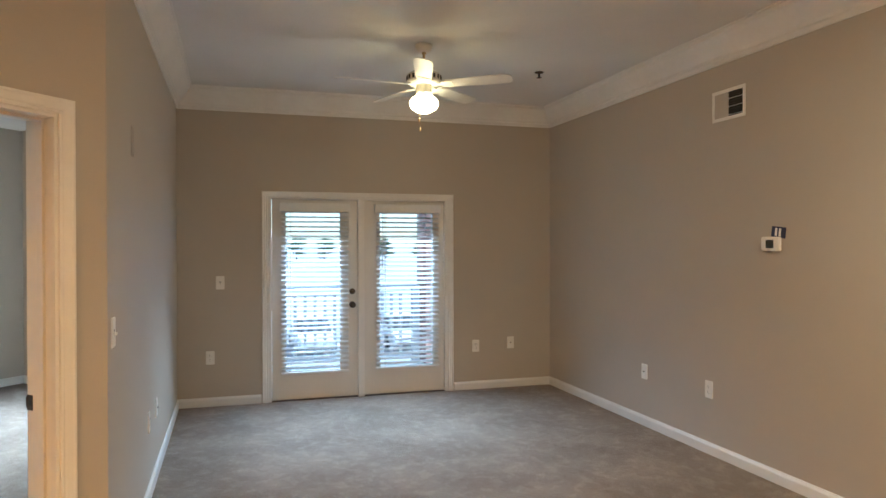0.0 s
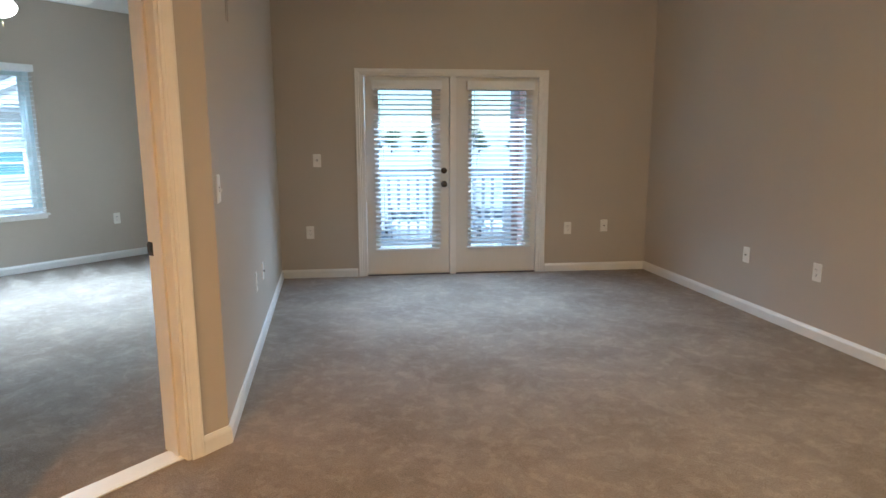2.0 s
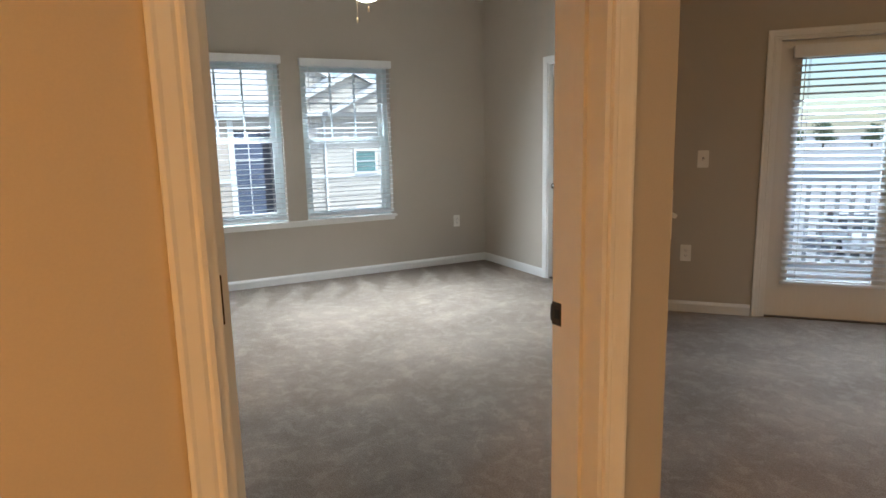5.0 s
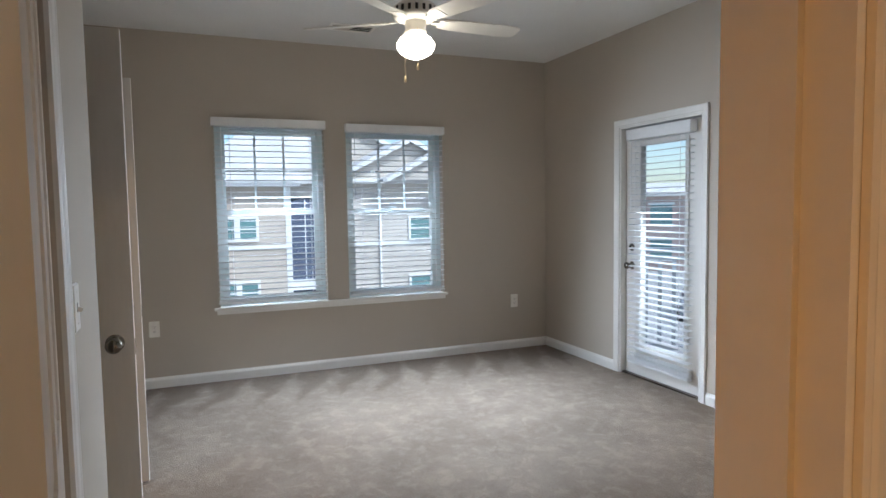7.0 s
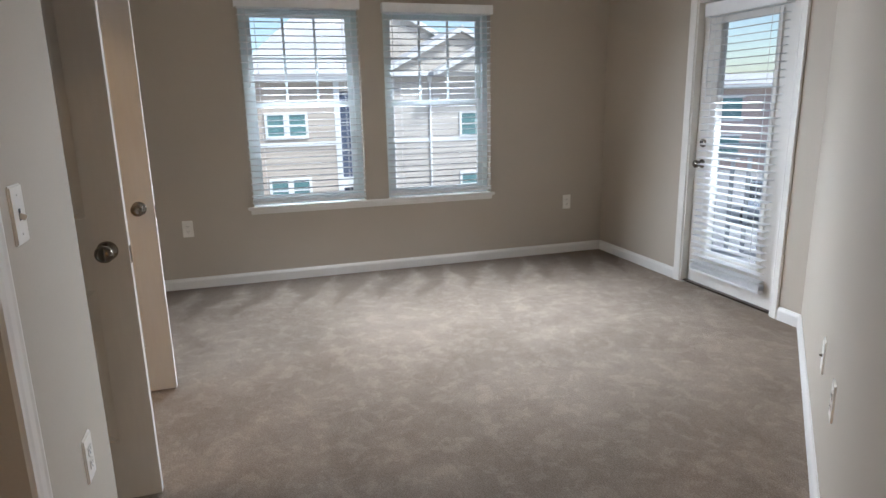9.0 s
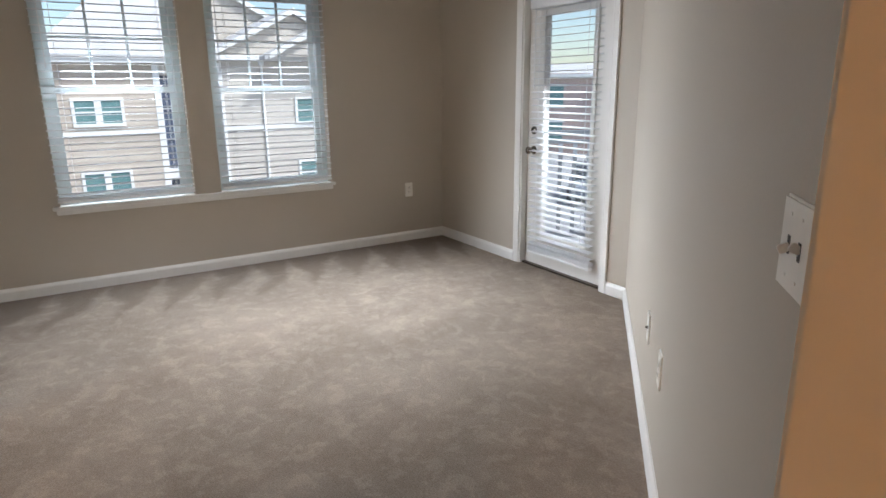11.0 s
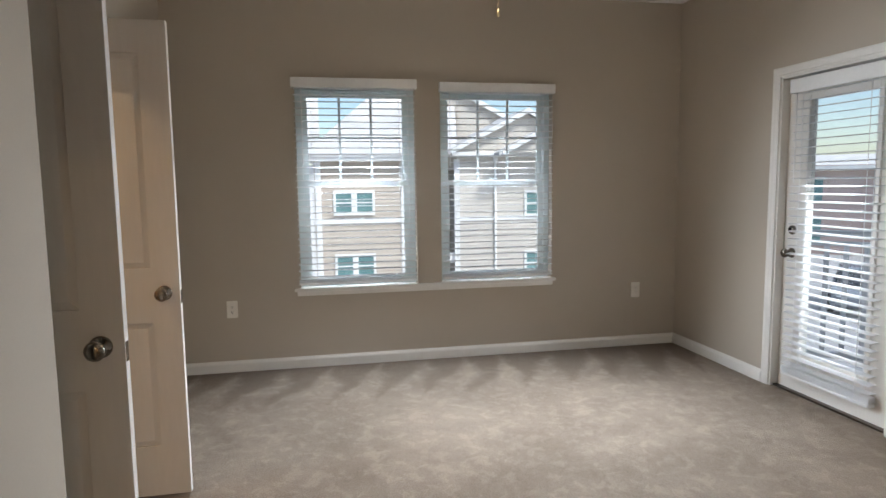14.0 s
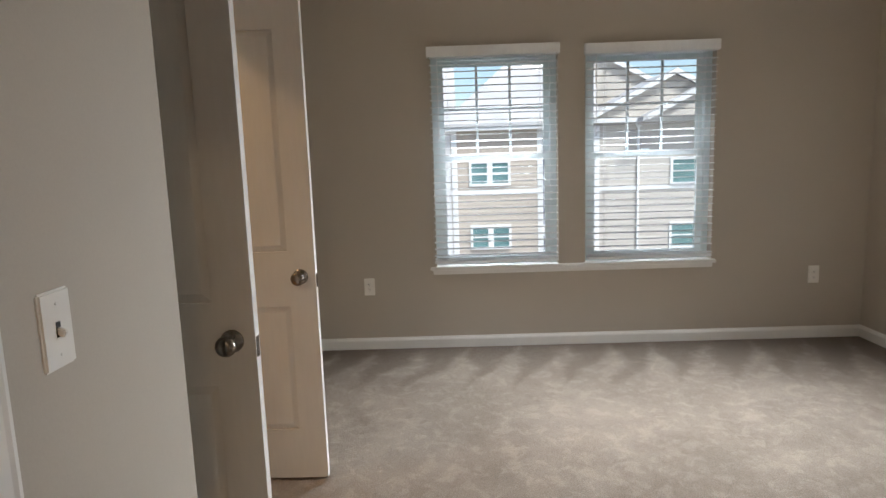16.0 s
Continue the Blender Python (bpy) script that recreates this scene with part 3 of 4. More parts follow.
def glazed_leaf(name, m, width, height, glass, label, hardware=None):
    """A door leaf with one tall pane: glass is (u0, u1, z0, z1); u across, v out of the wall, 45 mm thick to -v."""
    d = thing(name, m, label, "door", kind="structure")
    u0, u1, z0, z1 = glass
    t = 0.045
    part("bottom_panel", box((u0, -t, 0.008), (u1, 0, z0)), DOORP, d)
    part("top_rail", box((u0, -t, z1), (u1, 0, height)), DOORP, d)
    part("stile", box((0, -t, 0.008), (u0, 0, height)), DOORP, d)
    part("stile", box((u1, -t, 0.008), (width, 0, height)), DOORP, d)
    bm = bmesh.new()
    f = 0.028
    for lo, hi in (((u0 - f, 0, z0 - f), (u0 + 0.004, 0.011, z1 + f)), ((u1 - 0.004, 0, z0 - f), (u1 + f, 0.011, z1 + f)),
                   ((u0 + 0.004, 0, z0 - f), (u1 - 0.004, 0.011, z0 + 0.004)), ((u0 + 0.004, 0, z1 - 0.004), (u1 - 0.004, 0.011, z1 + f))):
        slab(bm, lo, hi, None, 0.003)
    part("glazing_bead", bm, DOORP, d)
    g = part("glass_pane", box((u0, -t / 2 - 0.003, z0), (u1, -t / 2 + 0.003, z1)), GLASS, d, "clear glass pane")
    g.visible_shadow = False
    if hardware:
        u, zk, zb, mat = hardware
        turn = Euler((radians(-90), 0, 0)).to_matrix().to_4x4()
        knob(d, Matrix.Translation((u, 0, zk)) @ turn, mat)
        part("deadbolt", lathe([(0, 0), (0.031, 0), (0.031, 0.006), (0.026, 0.013), (0, 0.015)], 24, Matrix.Translation((u, 0, zb)) @ turn), mat, d, "round deadbolt with a thumb turn")
        part("thumb_turn", box((u - 0.006, 0.014, zb - 0.016), (u + 0.006, 0.03, zb + 0.016), 0.003), mat, d)
    return d


# the french pair sits 35 mm back in its frame
M_FR = side(on_french(0), FU, FN)
bm = bmesh.new()
for lo, hi in (((0.818, -0.15, 0), (0.86, 0.0, 2.04)), ((2.62, -0.15, 0), (2.662, 0.0, 2.04)), ((0.86, -0.15, 1.998), (2.62, 0.0, 2.04)), ((1.71, -0.15, 0), (1.772, 0.004, 1.998))):
    slab(bm, lo, hi, M_FR)
bmesh.ops.recalc_face_normals(bm, faces=bm.faces)
structure("door_frame", bm, TRIM, "white painted frame and centre post of the french doors", "door frame")
structure("door_sill", box((0.86, -0.15, 0.0), (2.62, 0.0, 0.007), 0.001, M_FR), BRONZE, "dark metal sill under the french doors", "trim")
glazed_leaf("door_6", M_FR @ Matrix.Translation((0.863, -0.035, 0)), 0.844, 1.995, (0.131, 0.671, 0.285, 1.9), "white glazed french door with bronze knob and deadbolt", (0.79, 0.935, 1.07, BRONZE))
glazed_leaf("door_7", M_FR @ Matrix.Translation((1.775, -0.035, 0)), 0.842, 1.995, (0.156, 0.72, 0.285, 1.9), "white fixed glazed french door beside its twin")
blind(M_FR @ Matrix.Translation((0.948, -0.022, 0)), 0.666, 1.955, 0.265, -18, "white slatted blind lowered over the french door")
blind(M_FR @ Matrix.Translation((1.891, -0.022, 0)), 0.664, 1.955, 0.27, -18, "white slatted blind lowered over the fixed french door")

M_BD = side((-6.44, YB), (1, 0), (0, -1))
jamb(M_BD, 0.90, 2.045, 0.16, "white lining of the balcony doorway")
structure("door_sill", box((0.014, -0.15, 0.0), (0.886, -0.02, 0.012), 0.001, M_BD), BRONZE, "dark metal sill under the balcony door", "trim")
glazed_leaf("door_8", M_BD @ Matrix.Translation((0.016, -0.055, 0)), 0.868, 2.025, (0.19, 0.68, 0.26, 1.88), "white glazed balcony door with nickel knob and deadbolt", (0.075, 0.91, 1.06, NICKEL))
blind(M_BD @ Matrix.Translation((0.11, -0.043, 0)), 0.68, 2.01, 0.115, -6, "white slatted blind hanging past the balcony door's glass", stack=5)


# ---- windows ----
def window(name, y0, y1, label):
    """A single-hung vinyl window: gridded upper sash outside, plain lower sash inside."""
    w = thing(name, side((XW, y0), (0, 1), (1, 0)), label, "window", kind="structure")
    n, z0, z1, zm = y1 - y0, 0.61, 2.13, 1.39
    f = 0.045
    for nm, lo, hi in (("frame_jamb", (0, -0.17, z0), (f, -0.07, z1)), ("frame_jamb", (n - f, -0.17, z0), (n, -0.07, z1)),
                       ("frame_head", (f, -0.17, z1 - f), (n - f, -0.07, z1)), ("frame_sill", (f, -0.17, z0), (n - f, -0.07, z0 + 0.03))):
        part(nm, box(lo, hi, 0.003), VINYL, w)
    for nm, a, b, v in (("upper_sash", zm - 0.02, z1 - f, -0.15), ("lower_sash", z0 + 0.03, zm + 0.022, -0.115)):
        bm = bmesh.new()
        s = 0.04
        for lo, hi in (((f, v, a), (f + s, v + 0.03, b)), ((n - f - s, v, a), (n - f, v + 0.03, b)), ((f + s, v, b - s), (n - f - s, v + 0.03, b)), ((f + s, v, a), (n - f - s, v + 0.03, a + s))):
            slab(bm, lo, hi, None, 0.002)
        sash = part(nm, bm, VINYL, w)
        g = part("glass_pane", box((f + s, v + 0.012, a + s), (n - f - s, v + 0.018, b - s)), GLASS, sash, "clear glass pane")
        g.visible_shadow = False
        if nm == "upper_sash":
            for i in (1, 2):
                u = f + s + (n - 2 * f - 2 * s) * i / 3
                part("muntin", box((u - 0.009, v + 0.008, a + s), (u + 0.009, v + 0.022, b - s)), VINYL, sash)
            part("muntin", box((f + s, v + 0.009, (a + b) / 2 + 0.008), (n - f - s, v + 0.021, (a + b) / 2 + 0.026)), VINYL, sash)
        else:
            part("sash_lock", box((n / 2 - 0.03, v + 0.005, b), (n / 2 + 0.03, v + 0.028, b + 0.014), 0.004), VINYL, sash)
    return w


window("window_1", 1.262, 2.155, "white vinyl window with a gridded upper sash")
window("window_2", 2.348, 3.26, "white vinyl window with a gridded upper sash")
bm = box((XW - 0.07, 1.262, 0.60), (XW, 2.155, 0.612))
slab(bm, (XW - 0.07, 2.348, 0.60), (XW, 3.26, 0.612))
slab(bm, (XW, 1.215, 0.587), (XW + 0.035, 3.29, 0.612), None, 0.005)
slab(bm, (XW, 1.235, 0.553), (XW + 0.014, 3.27, 0.587), None, 0.004)
structure("window_sill", bm, TRIM, "white painted sill and apron under both windows", "window sill")
M_W = side((XW - 0.045, 0), (0, 1), (1, 0))
blind(M_W @ Matrix.Translation((1.25, 0.047, 0)), 0.9, 2.165, 0.64, 0, "white slatted blind lowered with its slats open", valance=0.07, stack=2)
blind(M_W @ Matrix.Translation((2.35, 0.047, 0)), 0.9, 2.15, 0.64, 0, "white slatted blind lowered with its slats open", valance=0.07, stack=2)


# ---- ceiling fans ----
def ceiling_fan(x, y, top, drop, turn, globe, label):
    """Five blades on a short rod, with a lit schoolhouse globe and two pull chains."""
    f = thing("ceiling_fan", pose(x, y, top, 0, 0, turn), label, "ceiling fan")
    part("canopy", lathe([(0, 0), (0.065, 0), (0.064, -0.02), (0.05, -0.045), (0.02, -0.055), (0, -0.055)], 28), FANW, f)
    part("downrod", lathe([(0, -0.05), (0.017, -0.05), (0.017, -0.065), (0.0105, -0.07), (0.0105, -drop + 0.02), (0.018, -drop + 0.015), (0.018, -drop), (0, -drop)], 16), BRASS, f, "brass down rod")
    z = -drop
    part("motor_housing", lathe([(0, z), (0.06, z - 0.004), (0.112, z - 0.014), (0.128, z - 0.028), (0.13, z - 0.072), (0.122, z - 0.088), (0.09, z - 0.1), (0, z - 0.1)], 36), FANW, f)
    bm = bmesh.new()
    for i in range(20):
        slab(bm, (0.1275, -0.008, z - 0.068), (0.1315, 0.008, z - 0.036), pose(0, 0, 0, 0, 0, 18 * i))
    part("cooling_slots", bm, DARKP, f, "dark cooling slots")
    part("switch_cup", lathe([(0, z - 0.1), (0.058, z - 0.1), (0.06, z - 0.115), (0.056, z - 0.145), (0.062, z - 0.155), (0.062, z - 0.17), (0, z - 0.17)], 30), FANW, f)
    part("globe", lathe([(0.05, z - 0.165), (0.056, z - 0.175), (0.088, z - 0.195), (0.108, z - 0.225), (0.107, z - 0.25), (0.088, z - 0.278), (0.052, z - 0.3), (0.02, z - 0.31), (0, z - 0.312)], 36), globe, f, "lit white glass globe")
    bm = bmesh.new()
    out = [(0.17, 0.05), (0.24, 0.058), (0.56, 0.068), (0.64, 0.06), (0.665, 0.04)]
    rim = [(u, -v) for u, v in out] + [(u, v) for u, v in reversed(out)]
    a = [bm.verts.new((u, v, 0.003)) for u, v in rim]
    b = [bm.verts.new((u, v, -0.003)) for u, v in rim]
    bm.faces.new(a)
    bm.faces.new(b[::-1])
    for i in range(len(rim)):
        j = (i + 1) % len(rim)
        bm.faces.new((a[j], a[i], b[i], b[j]))
    blade_mesh = mesh_of(bm, "blade", FANW)
    bm = bmesh.new()
    slab(bm, (0.1, -0.016, -0.004), (0.15, 0.016, 0.002), None, 0.0015)
    slab(bm, (0.14, -0.045, -0.006), (0.23, 0.045, -0.003), None, 0.0012)
    arm_mesh = mesh_of(bm, "blade_arm", FANW)
    for i in range(5):
        arm = new("blade_arm", arm_mesh)
        arm.parent = f
        arm.matrix_basis = pose(0, 0, z - 0.098, 0, 0, 72 * i) @ pose(0, 0, 0, -12, 0, 0)
        bl = new("blade", blade_mesh)
        bl.parent = f
        bl.matrix_basis = pose(0, 0, z - 0.098, 0, 0, 72 * i) @ pose(0, 0, 0, -12, 0, 0)
    for i, (u, v, n) in enumerate(((-0.062, -0.03, 0.25), (0.058, -0.036, 0.2))):
        bm = bmesh.new()
        count = int(n / 0.006)
        for q in range(count):
            bmesh.ops.create_icosphere(bm, subdivisions=1, radius=0.0022, matrix=Matrix.Translation((u, v, z - 0.15 - q * 0.006)))
        part("pull_chain", bm, CHAIN, f)
        part("chain_pull", lathe([(0, 0), (0.003, 0), (0.006, -0.015), (0.007, -0.028), (0.004, -0.034), (0, -0.035)], 12, pose(u, v, z - 0.15 - n)), CHAIN, f)
    return f


ceiling_fan(-2.48, 4.35, CL, 0.2, 298, GLOBE, "white five-blade ceiling fan with a lit globe")
ceiling_fan(-5.58, 2.28, CB, 0.25, 20, GLOBE_BED, "white five-blade bedroom ceiling fan with a lit globe")


def flush_lamp(x, y, top, globe, label, drop=0.14):
    f = thing("ceiling_lamp", pose(x, y, top), label, "ceiling lamp")
    part("base", lathe([(0, 0), (0.15, 0), (0.15, -0.02), (0.13, -0.03), (0, -0.03)], 32), BRASS, f)
    part("bowl", lathe([(0.14, -0.02), (0.145, -0.04), (0.13, -0.075), (0.09, -0.105), (0.04, -0.12), (0, -0.123)], 32), globe, f, "lit white glass bowl")
    # added drum, out of view, that limits how far the lamp's light reaches
    rim = 0.175
    part("shade", lathe([(rim, 0), (rim + 0.004, 0), (rim + 0.004, -drop), (rim, -drop), (rim, 0)], 32), BRASS, f, "deep brass drum added to cut off the lamp's spread")
    return f


flush_lamp(-0.95, -0.85, CL, HALLG, "flush ceiling lamp with a lit warm bowl in the hall", 0.15)
# unseen lamp, added so warm light reaches the living room side wall
flush_lamp(0.95, 2.3, CL, FILLG, "unseen flush ceiling lamp added to brighten the living room side wall", 0.09)
flush_lamp(-5.15, -0.5, CB, BATHG, "flush ceiling lamp with a lit warm bowl in the bathroom")


# ---- plates, vents, thermostat ----
def plate(kind, m, label, gangs=1):
    """A cover plate on a wall: u across, v out, z up, centred."""
    cat = {"outlet": "outlet", "switch": "light switch", "cable": "wall plate"}[kind]
    name = {"outlet": "wall_outlet", "switch": "light_switch", "cable": "cable_plate"}[kind]
    o = thing(name, m, label, cat)
    w = 0.039 + 0.023 * (gangs - 1)
    part("cover_plate", box((-w, -0.008, -0.064), (w, 0.006, 0.064), 0.0035), PLATE, o)
    for g in range(gangs):
        u = (g - (gangs - 1) / 2) * 0.046
        if kind == "outlet":
            for z in (-0.0195, 0.0195):
                s = part("socket", box((u - 0.0165, 0.005, z - 0.0135), (u + 0.0165, 0.0085, z + 0.0135), 0.003), PLATE, o)
                bm = bmesh.new()
                for du in (-0.0065, 0.0065):
                    slab(bm, (u + du - 0.0012, 0.008, z - 0.003), (u + du + 0.0012, 0.009, z + 0.007))
                slab(bm, (u - 0.002, 0.008, z - 0.0105), (u + 0.002, 0.009, z - 0.0065))
                part("slots", bm, DARKP, s)
        elif kind == "switch":
            part("toggle_slot", box((u - 0.0055, 0.0055, -0.0125), (u + 0.0055, 0.0066, 0.0125)), DARKP, o)
            part("toggle", box((u - 0.0042, 0.004, -0.006), (u + 0.0042, 0.02, 0.006), 0.0015, pose(0, 0, 0.0, 25 if g else -25, 0, 0)), PLATE, o)
        else:
            part("connector", lathe([(0, 0.005), (0.0065, 0.005), (0.0065, 0.009), (0.004, 0.01), (0.004, 0.016), (0, 0.016)], 12, pose(u, 0, 0, -90, 0, 0)), NICKEL, o)
        for z in ((-0.042, 0.042) if kind != "outlet" else (0.0,)):
            part("screw", lathe([(0, 0.0055), (0.003, 0.0055), (0.0025, 0.0072), (0, 0.0072)], 8, pose(u, 0, z, -90, 0, 0)), PLATE, o)
    return o


RU = (E - R).normalized()
RN = Vector((RU.y, -RU.x))
PU = (L - P).normalized()
PN = Vector((PU.y, -PU.x))


def at_wall(p, along, out, x, y, z):
    """A pose on the wall through p at the spot nearest to x, y."""
    p, along = Vector(p), Vector(along)
    q = p + along * ((Vector((x, y)) - p).dot(along))
    return side(q, along, out) @ Matrix.Translation((0, 0, z))


S2 = math.sqrt(0.5)
plate("switch", at_wall(L, FU, FN, -4.854, 4.625, 1.18), "ivory light switch on the wall beside the french doors")
plate("outlet", at_wall(L, FU, FN, -4.923, 4.563, 0.464), "ivory outlet on the wall beside the french doors")
plate("outlet", at_wall(L, FU, FN, -2.946, 6.356, 0.461), "ivory outlet beside the fixed french door")
plate("cable", at_wall(L, FU, FN, -2.652, 6.623, 0.48), "small ivory cable plate near the corner")
plate("cable", at_wall(R, RU, RN, -1.118, 5.757, 0.459), "ivory cable plate on the long side wall")
plate("outlet", at_wall(R, RU, RN, -0.58, 5.222, 0.472), "ivory outlet on the long side wall")
plate("switch", at_wall(P, PU, PN, -2.70, 1.99, 1.17), "ivory light switch on the slanted wall's living room side")
plate("outlet", at_wall(P, PU, PN, -3.565, 2.833, 0.462), "ivory outlet on the slanted wall's living room side")
plate("cable", at_wall(P, PU, PN, -3.866, 3.126, 0.45), "ivory cable plate on the slanted wall's living room side")
plate("outlet", side((XW, 4.01), (0, 1), (1, 0)) @ Matrix.Translation((0, 0, 0.475)), "ivory outlet on the window wall near the corner")
plate("outlet", side((XW, 0.758), (0, 1), (1, 0)) @ Matrix.Translation((0, 0, 0.475)), "ivory outlet on the window wall near the bathroom doors")
plate("switch", at_wall(PC, (S2, -S2), (-S2, -S2), -3.017, 2.083, 1.184), "ivory double light switch inside the bedroom door", 2)
plate("cable", at_wall(PC, (S2, -S2), (-S2, -S2), -4.19, 3.257, 0.425), "ivory cable plate on the slanted bedroom wall")
plate("outlet", at_wall(PC, (S2, -S2), (-S2, -S2), -3.878, 2.945, 0.44), "ivory outlet on the slanted bedroom wall")
plate("switch", side((-4.047, YA), (-1, 0), (0, 1)) @ Matrix.Translation((0, 0, 1.17)), "ivory light switch beside the closet door")
plate("outlet", side((-4.255, YA), (-1, 0), (0, 1)) @ Matrix.Translation((0, 0, 0.47)), "ivory outlet low beside the bathroom alcove")

th = thing("thermostat", at_wall(R, RU, RN, -0.177, 4.823, 1.543), "white square thermostat with a dark screen", "thermostat")
part("body", box((-0.075, 0, -0.047), (0.075, 0.024, 0.047), 0.006), PLATE, th)
part("screen", box((-0.032, 0.0235, -0.028), (0.03, 0.0255, 0.026), 0.001), DARKP, th, "dark display")
part("button_strip", box((0.045, 0.0235, -0.025), (0.06, 0.026, 0.025), 0.001), PLATE, th)
tagc = thing("striped_card", at_wall(R, RU, RN, -0.14, 4.79, 1.618) @ pose(0, 0, 0, 0, 7, 0), "navy and white striped card tucked above the thermostat", "card")
part("card", box((-0.055, 0, -0.035), (0.055, 0.004, 0.035), 0.001), NAVY, tagc)
for u in (-0.018, 0.012):
    part("white_stripe", box((u - 0.008, 0.0035, -0.025), (u + 0.008, 0.005, 0.025)), PLATE, tagc, "white stripe")


def register(m, w, h, label, closed=0.5):
    """A louvred air register: the first part of its width shut, the rest open and dark."""
    r = thing("air_vent", m, label, "air vent")
    bm = bmesh.new()
    f = 0.024
    for lo, hi in (((-w, 0, -h), (w, 0.008, -h + f)), ((-w, 0, h - f), (w, 0.008, h)), ((-w, 0, -h + f), (-w + f, 0.008, h - f)), ((w - f, 0, -h + f), (w, 0.008, h - f))):
        slab(bm, lo, hi, None, 0.002)
    part("frame", bm, PLATE, r)
    part("duct_backing", box((-w + f, -0.004, -h + f), (w - f, 0.001, h - f)), DARKP, r, "dark duct opening")
    n = 9
    split = -w + f + (2 * w - 2 * f) * closed
    part("damper", box((-w + f, 0.0012, -h + f), (split, 0.005, h - f), 0.001), PAINT, r)
    for i in range(n):
        z = -h + f + (2 * h - 2 * f) * (i + 0.5) / n
        part("slat", box((split, 0.001, z - 0.0012), (w - f, 0.006, z + 0.0012), 0, pose(0, 0, 0)), PLATE if i % 3 == 0 else DARKP, r)
    return r


register(at_wall(R, RU, RN, -0.443, 5.09, 2.53), 0.155, 0.11, "white wall air vent, half its louvres open", 0.5)
register(Matrix(((0, 0, 1, -7.04), (1, 0, 0, 2.28), (0, -1, 0, CB), (0, 0, 0, 1))), 0.18, 0.09, "white ceiling air vent near the windows", 0.5)
sp = thing("fire_sprinkler", pose(-1.945, 5.45, CL), "dark pendant sprinkler head on the ceiling", "sprinkler")
part("escutcheon", lathe([(0, 0), (0.04, 0), (0.036, -0.008), (0.015, -0.012), (0, -0.012)], 20), BRONZE, sp)
part("head", lathe([(0, -0.01), (0.01, -0.01), (0.008, -0.04), (0.022, -0.045), (0.022, -0.049), (0, -0.049)], 16), BRONZE, sp)
hk = thing("wall_hook", at_wall(P, PU, PN, -3.115, 2.395, 2.074), "pair of slim unused hooks in wall colour", "wall hook")
for u in (-0.03, 0.03):
    part("hook", box((u - 0.003, 0, -0.08), (u + 0.003, 0.004, 0.08), 0.003), PAINT, hk)


# ---- balcony ----
RC = 11.95                            # the railing's line: y - x
RA, RB = Vector((-7.37, RC - 7.37)), Vector((-4.33, RC - 4.33))
AD = Vector((S2, S2))
structure("balcony_floor", prism([(-7.78, YB + 0.165), (-7.5, RC - 7.5 + 0.14), (-3.2, RC - 3.2 + 0.14), (R.x - 0.1, R.y + 0.2), (L.x - 0.2, L.y + 0.16), (PC.x - 0.02, YB + 0.165)], -0.25, -0.04), DECK,
          "grey concrete balcony floor", "balcony floor")
# out of view; added overhead to keep the balcony in shade
structure("balcony_shade_soffit", prism([(-7.78, YB + 0.165), (-7.5, RC - 7.5 + 0.14), (-3.2, RC - 3.2 + 0.14), (R.x - 0.1, R.y + 0.2), (L.x - 0.2, L.y + 0.16), (PC.x - 0.02, YB + 0.165)], 3.38, 3.56), EXTRIM,
          "unseen white soffit added to shade the balcony", "ceiling")
rail = thing("balcony_railing", side(RA, AD, (S2, -S2)) @ Matrix.Translation((0, 0, -0.04)), "white balcony railing with square balusters, its shade put into blue-grey paint", "railing")
span = (RB - RA).length
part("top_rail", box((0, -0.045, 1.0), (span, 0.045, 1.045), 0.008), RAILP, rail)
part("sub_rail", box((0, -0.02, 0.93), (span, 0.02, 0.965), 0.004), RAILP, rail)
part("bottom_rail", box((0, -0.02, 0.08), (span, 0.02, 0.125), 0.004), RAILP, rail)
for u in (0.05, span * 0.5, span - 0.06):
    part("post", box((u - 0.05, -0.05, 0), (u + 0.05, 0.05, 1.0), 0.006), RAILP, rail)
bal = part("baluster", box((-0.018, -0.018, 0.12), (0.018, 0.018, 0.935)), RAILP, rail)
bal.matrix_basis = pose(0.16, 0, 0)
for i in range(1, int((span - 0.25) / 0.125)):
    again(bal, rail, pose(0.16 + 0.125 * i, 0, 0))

# a brick pier carries the balcony's far end
pier = thing("brick_pier", side(RB + AD * 0.02, AD, (S2, -S2)) @ Matrix.Translation((0, 0, -3.2)), "red brick pier at the end of the balcony", "pier", kind="structure")
PW, PT = 0.62, 0.46
part("core", box((0.008, -PT / 2 + 0.008, 0), (PW - 0.008, PT / 2 - 0.008, 6.6)), MORTAR, pier, "grey mortar core")
brick_long = mesh_of(box((0, -0.012, 0), (0.195, 0.094, 0.057)), "brick", BRICK)
brick_short = mesh_of(box((0, -0.012, 0), (0.094, 0.094, 0.057)), "brick", BRICK)
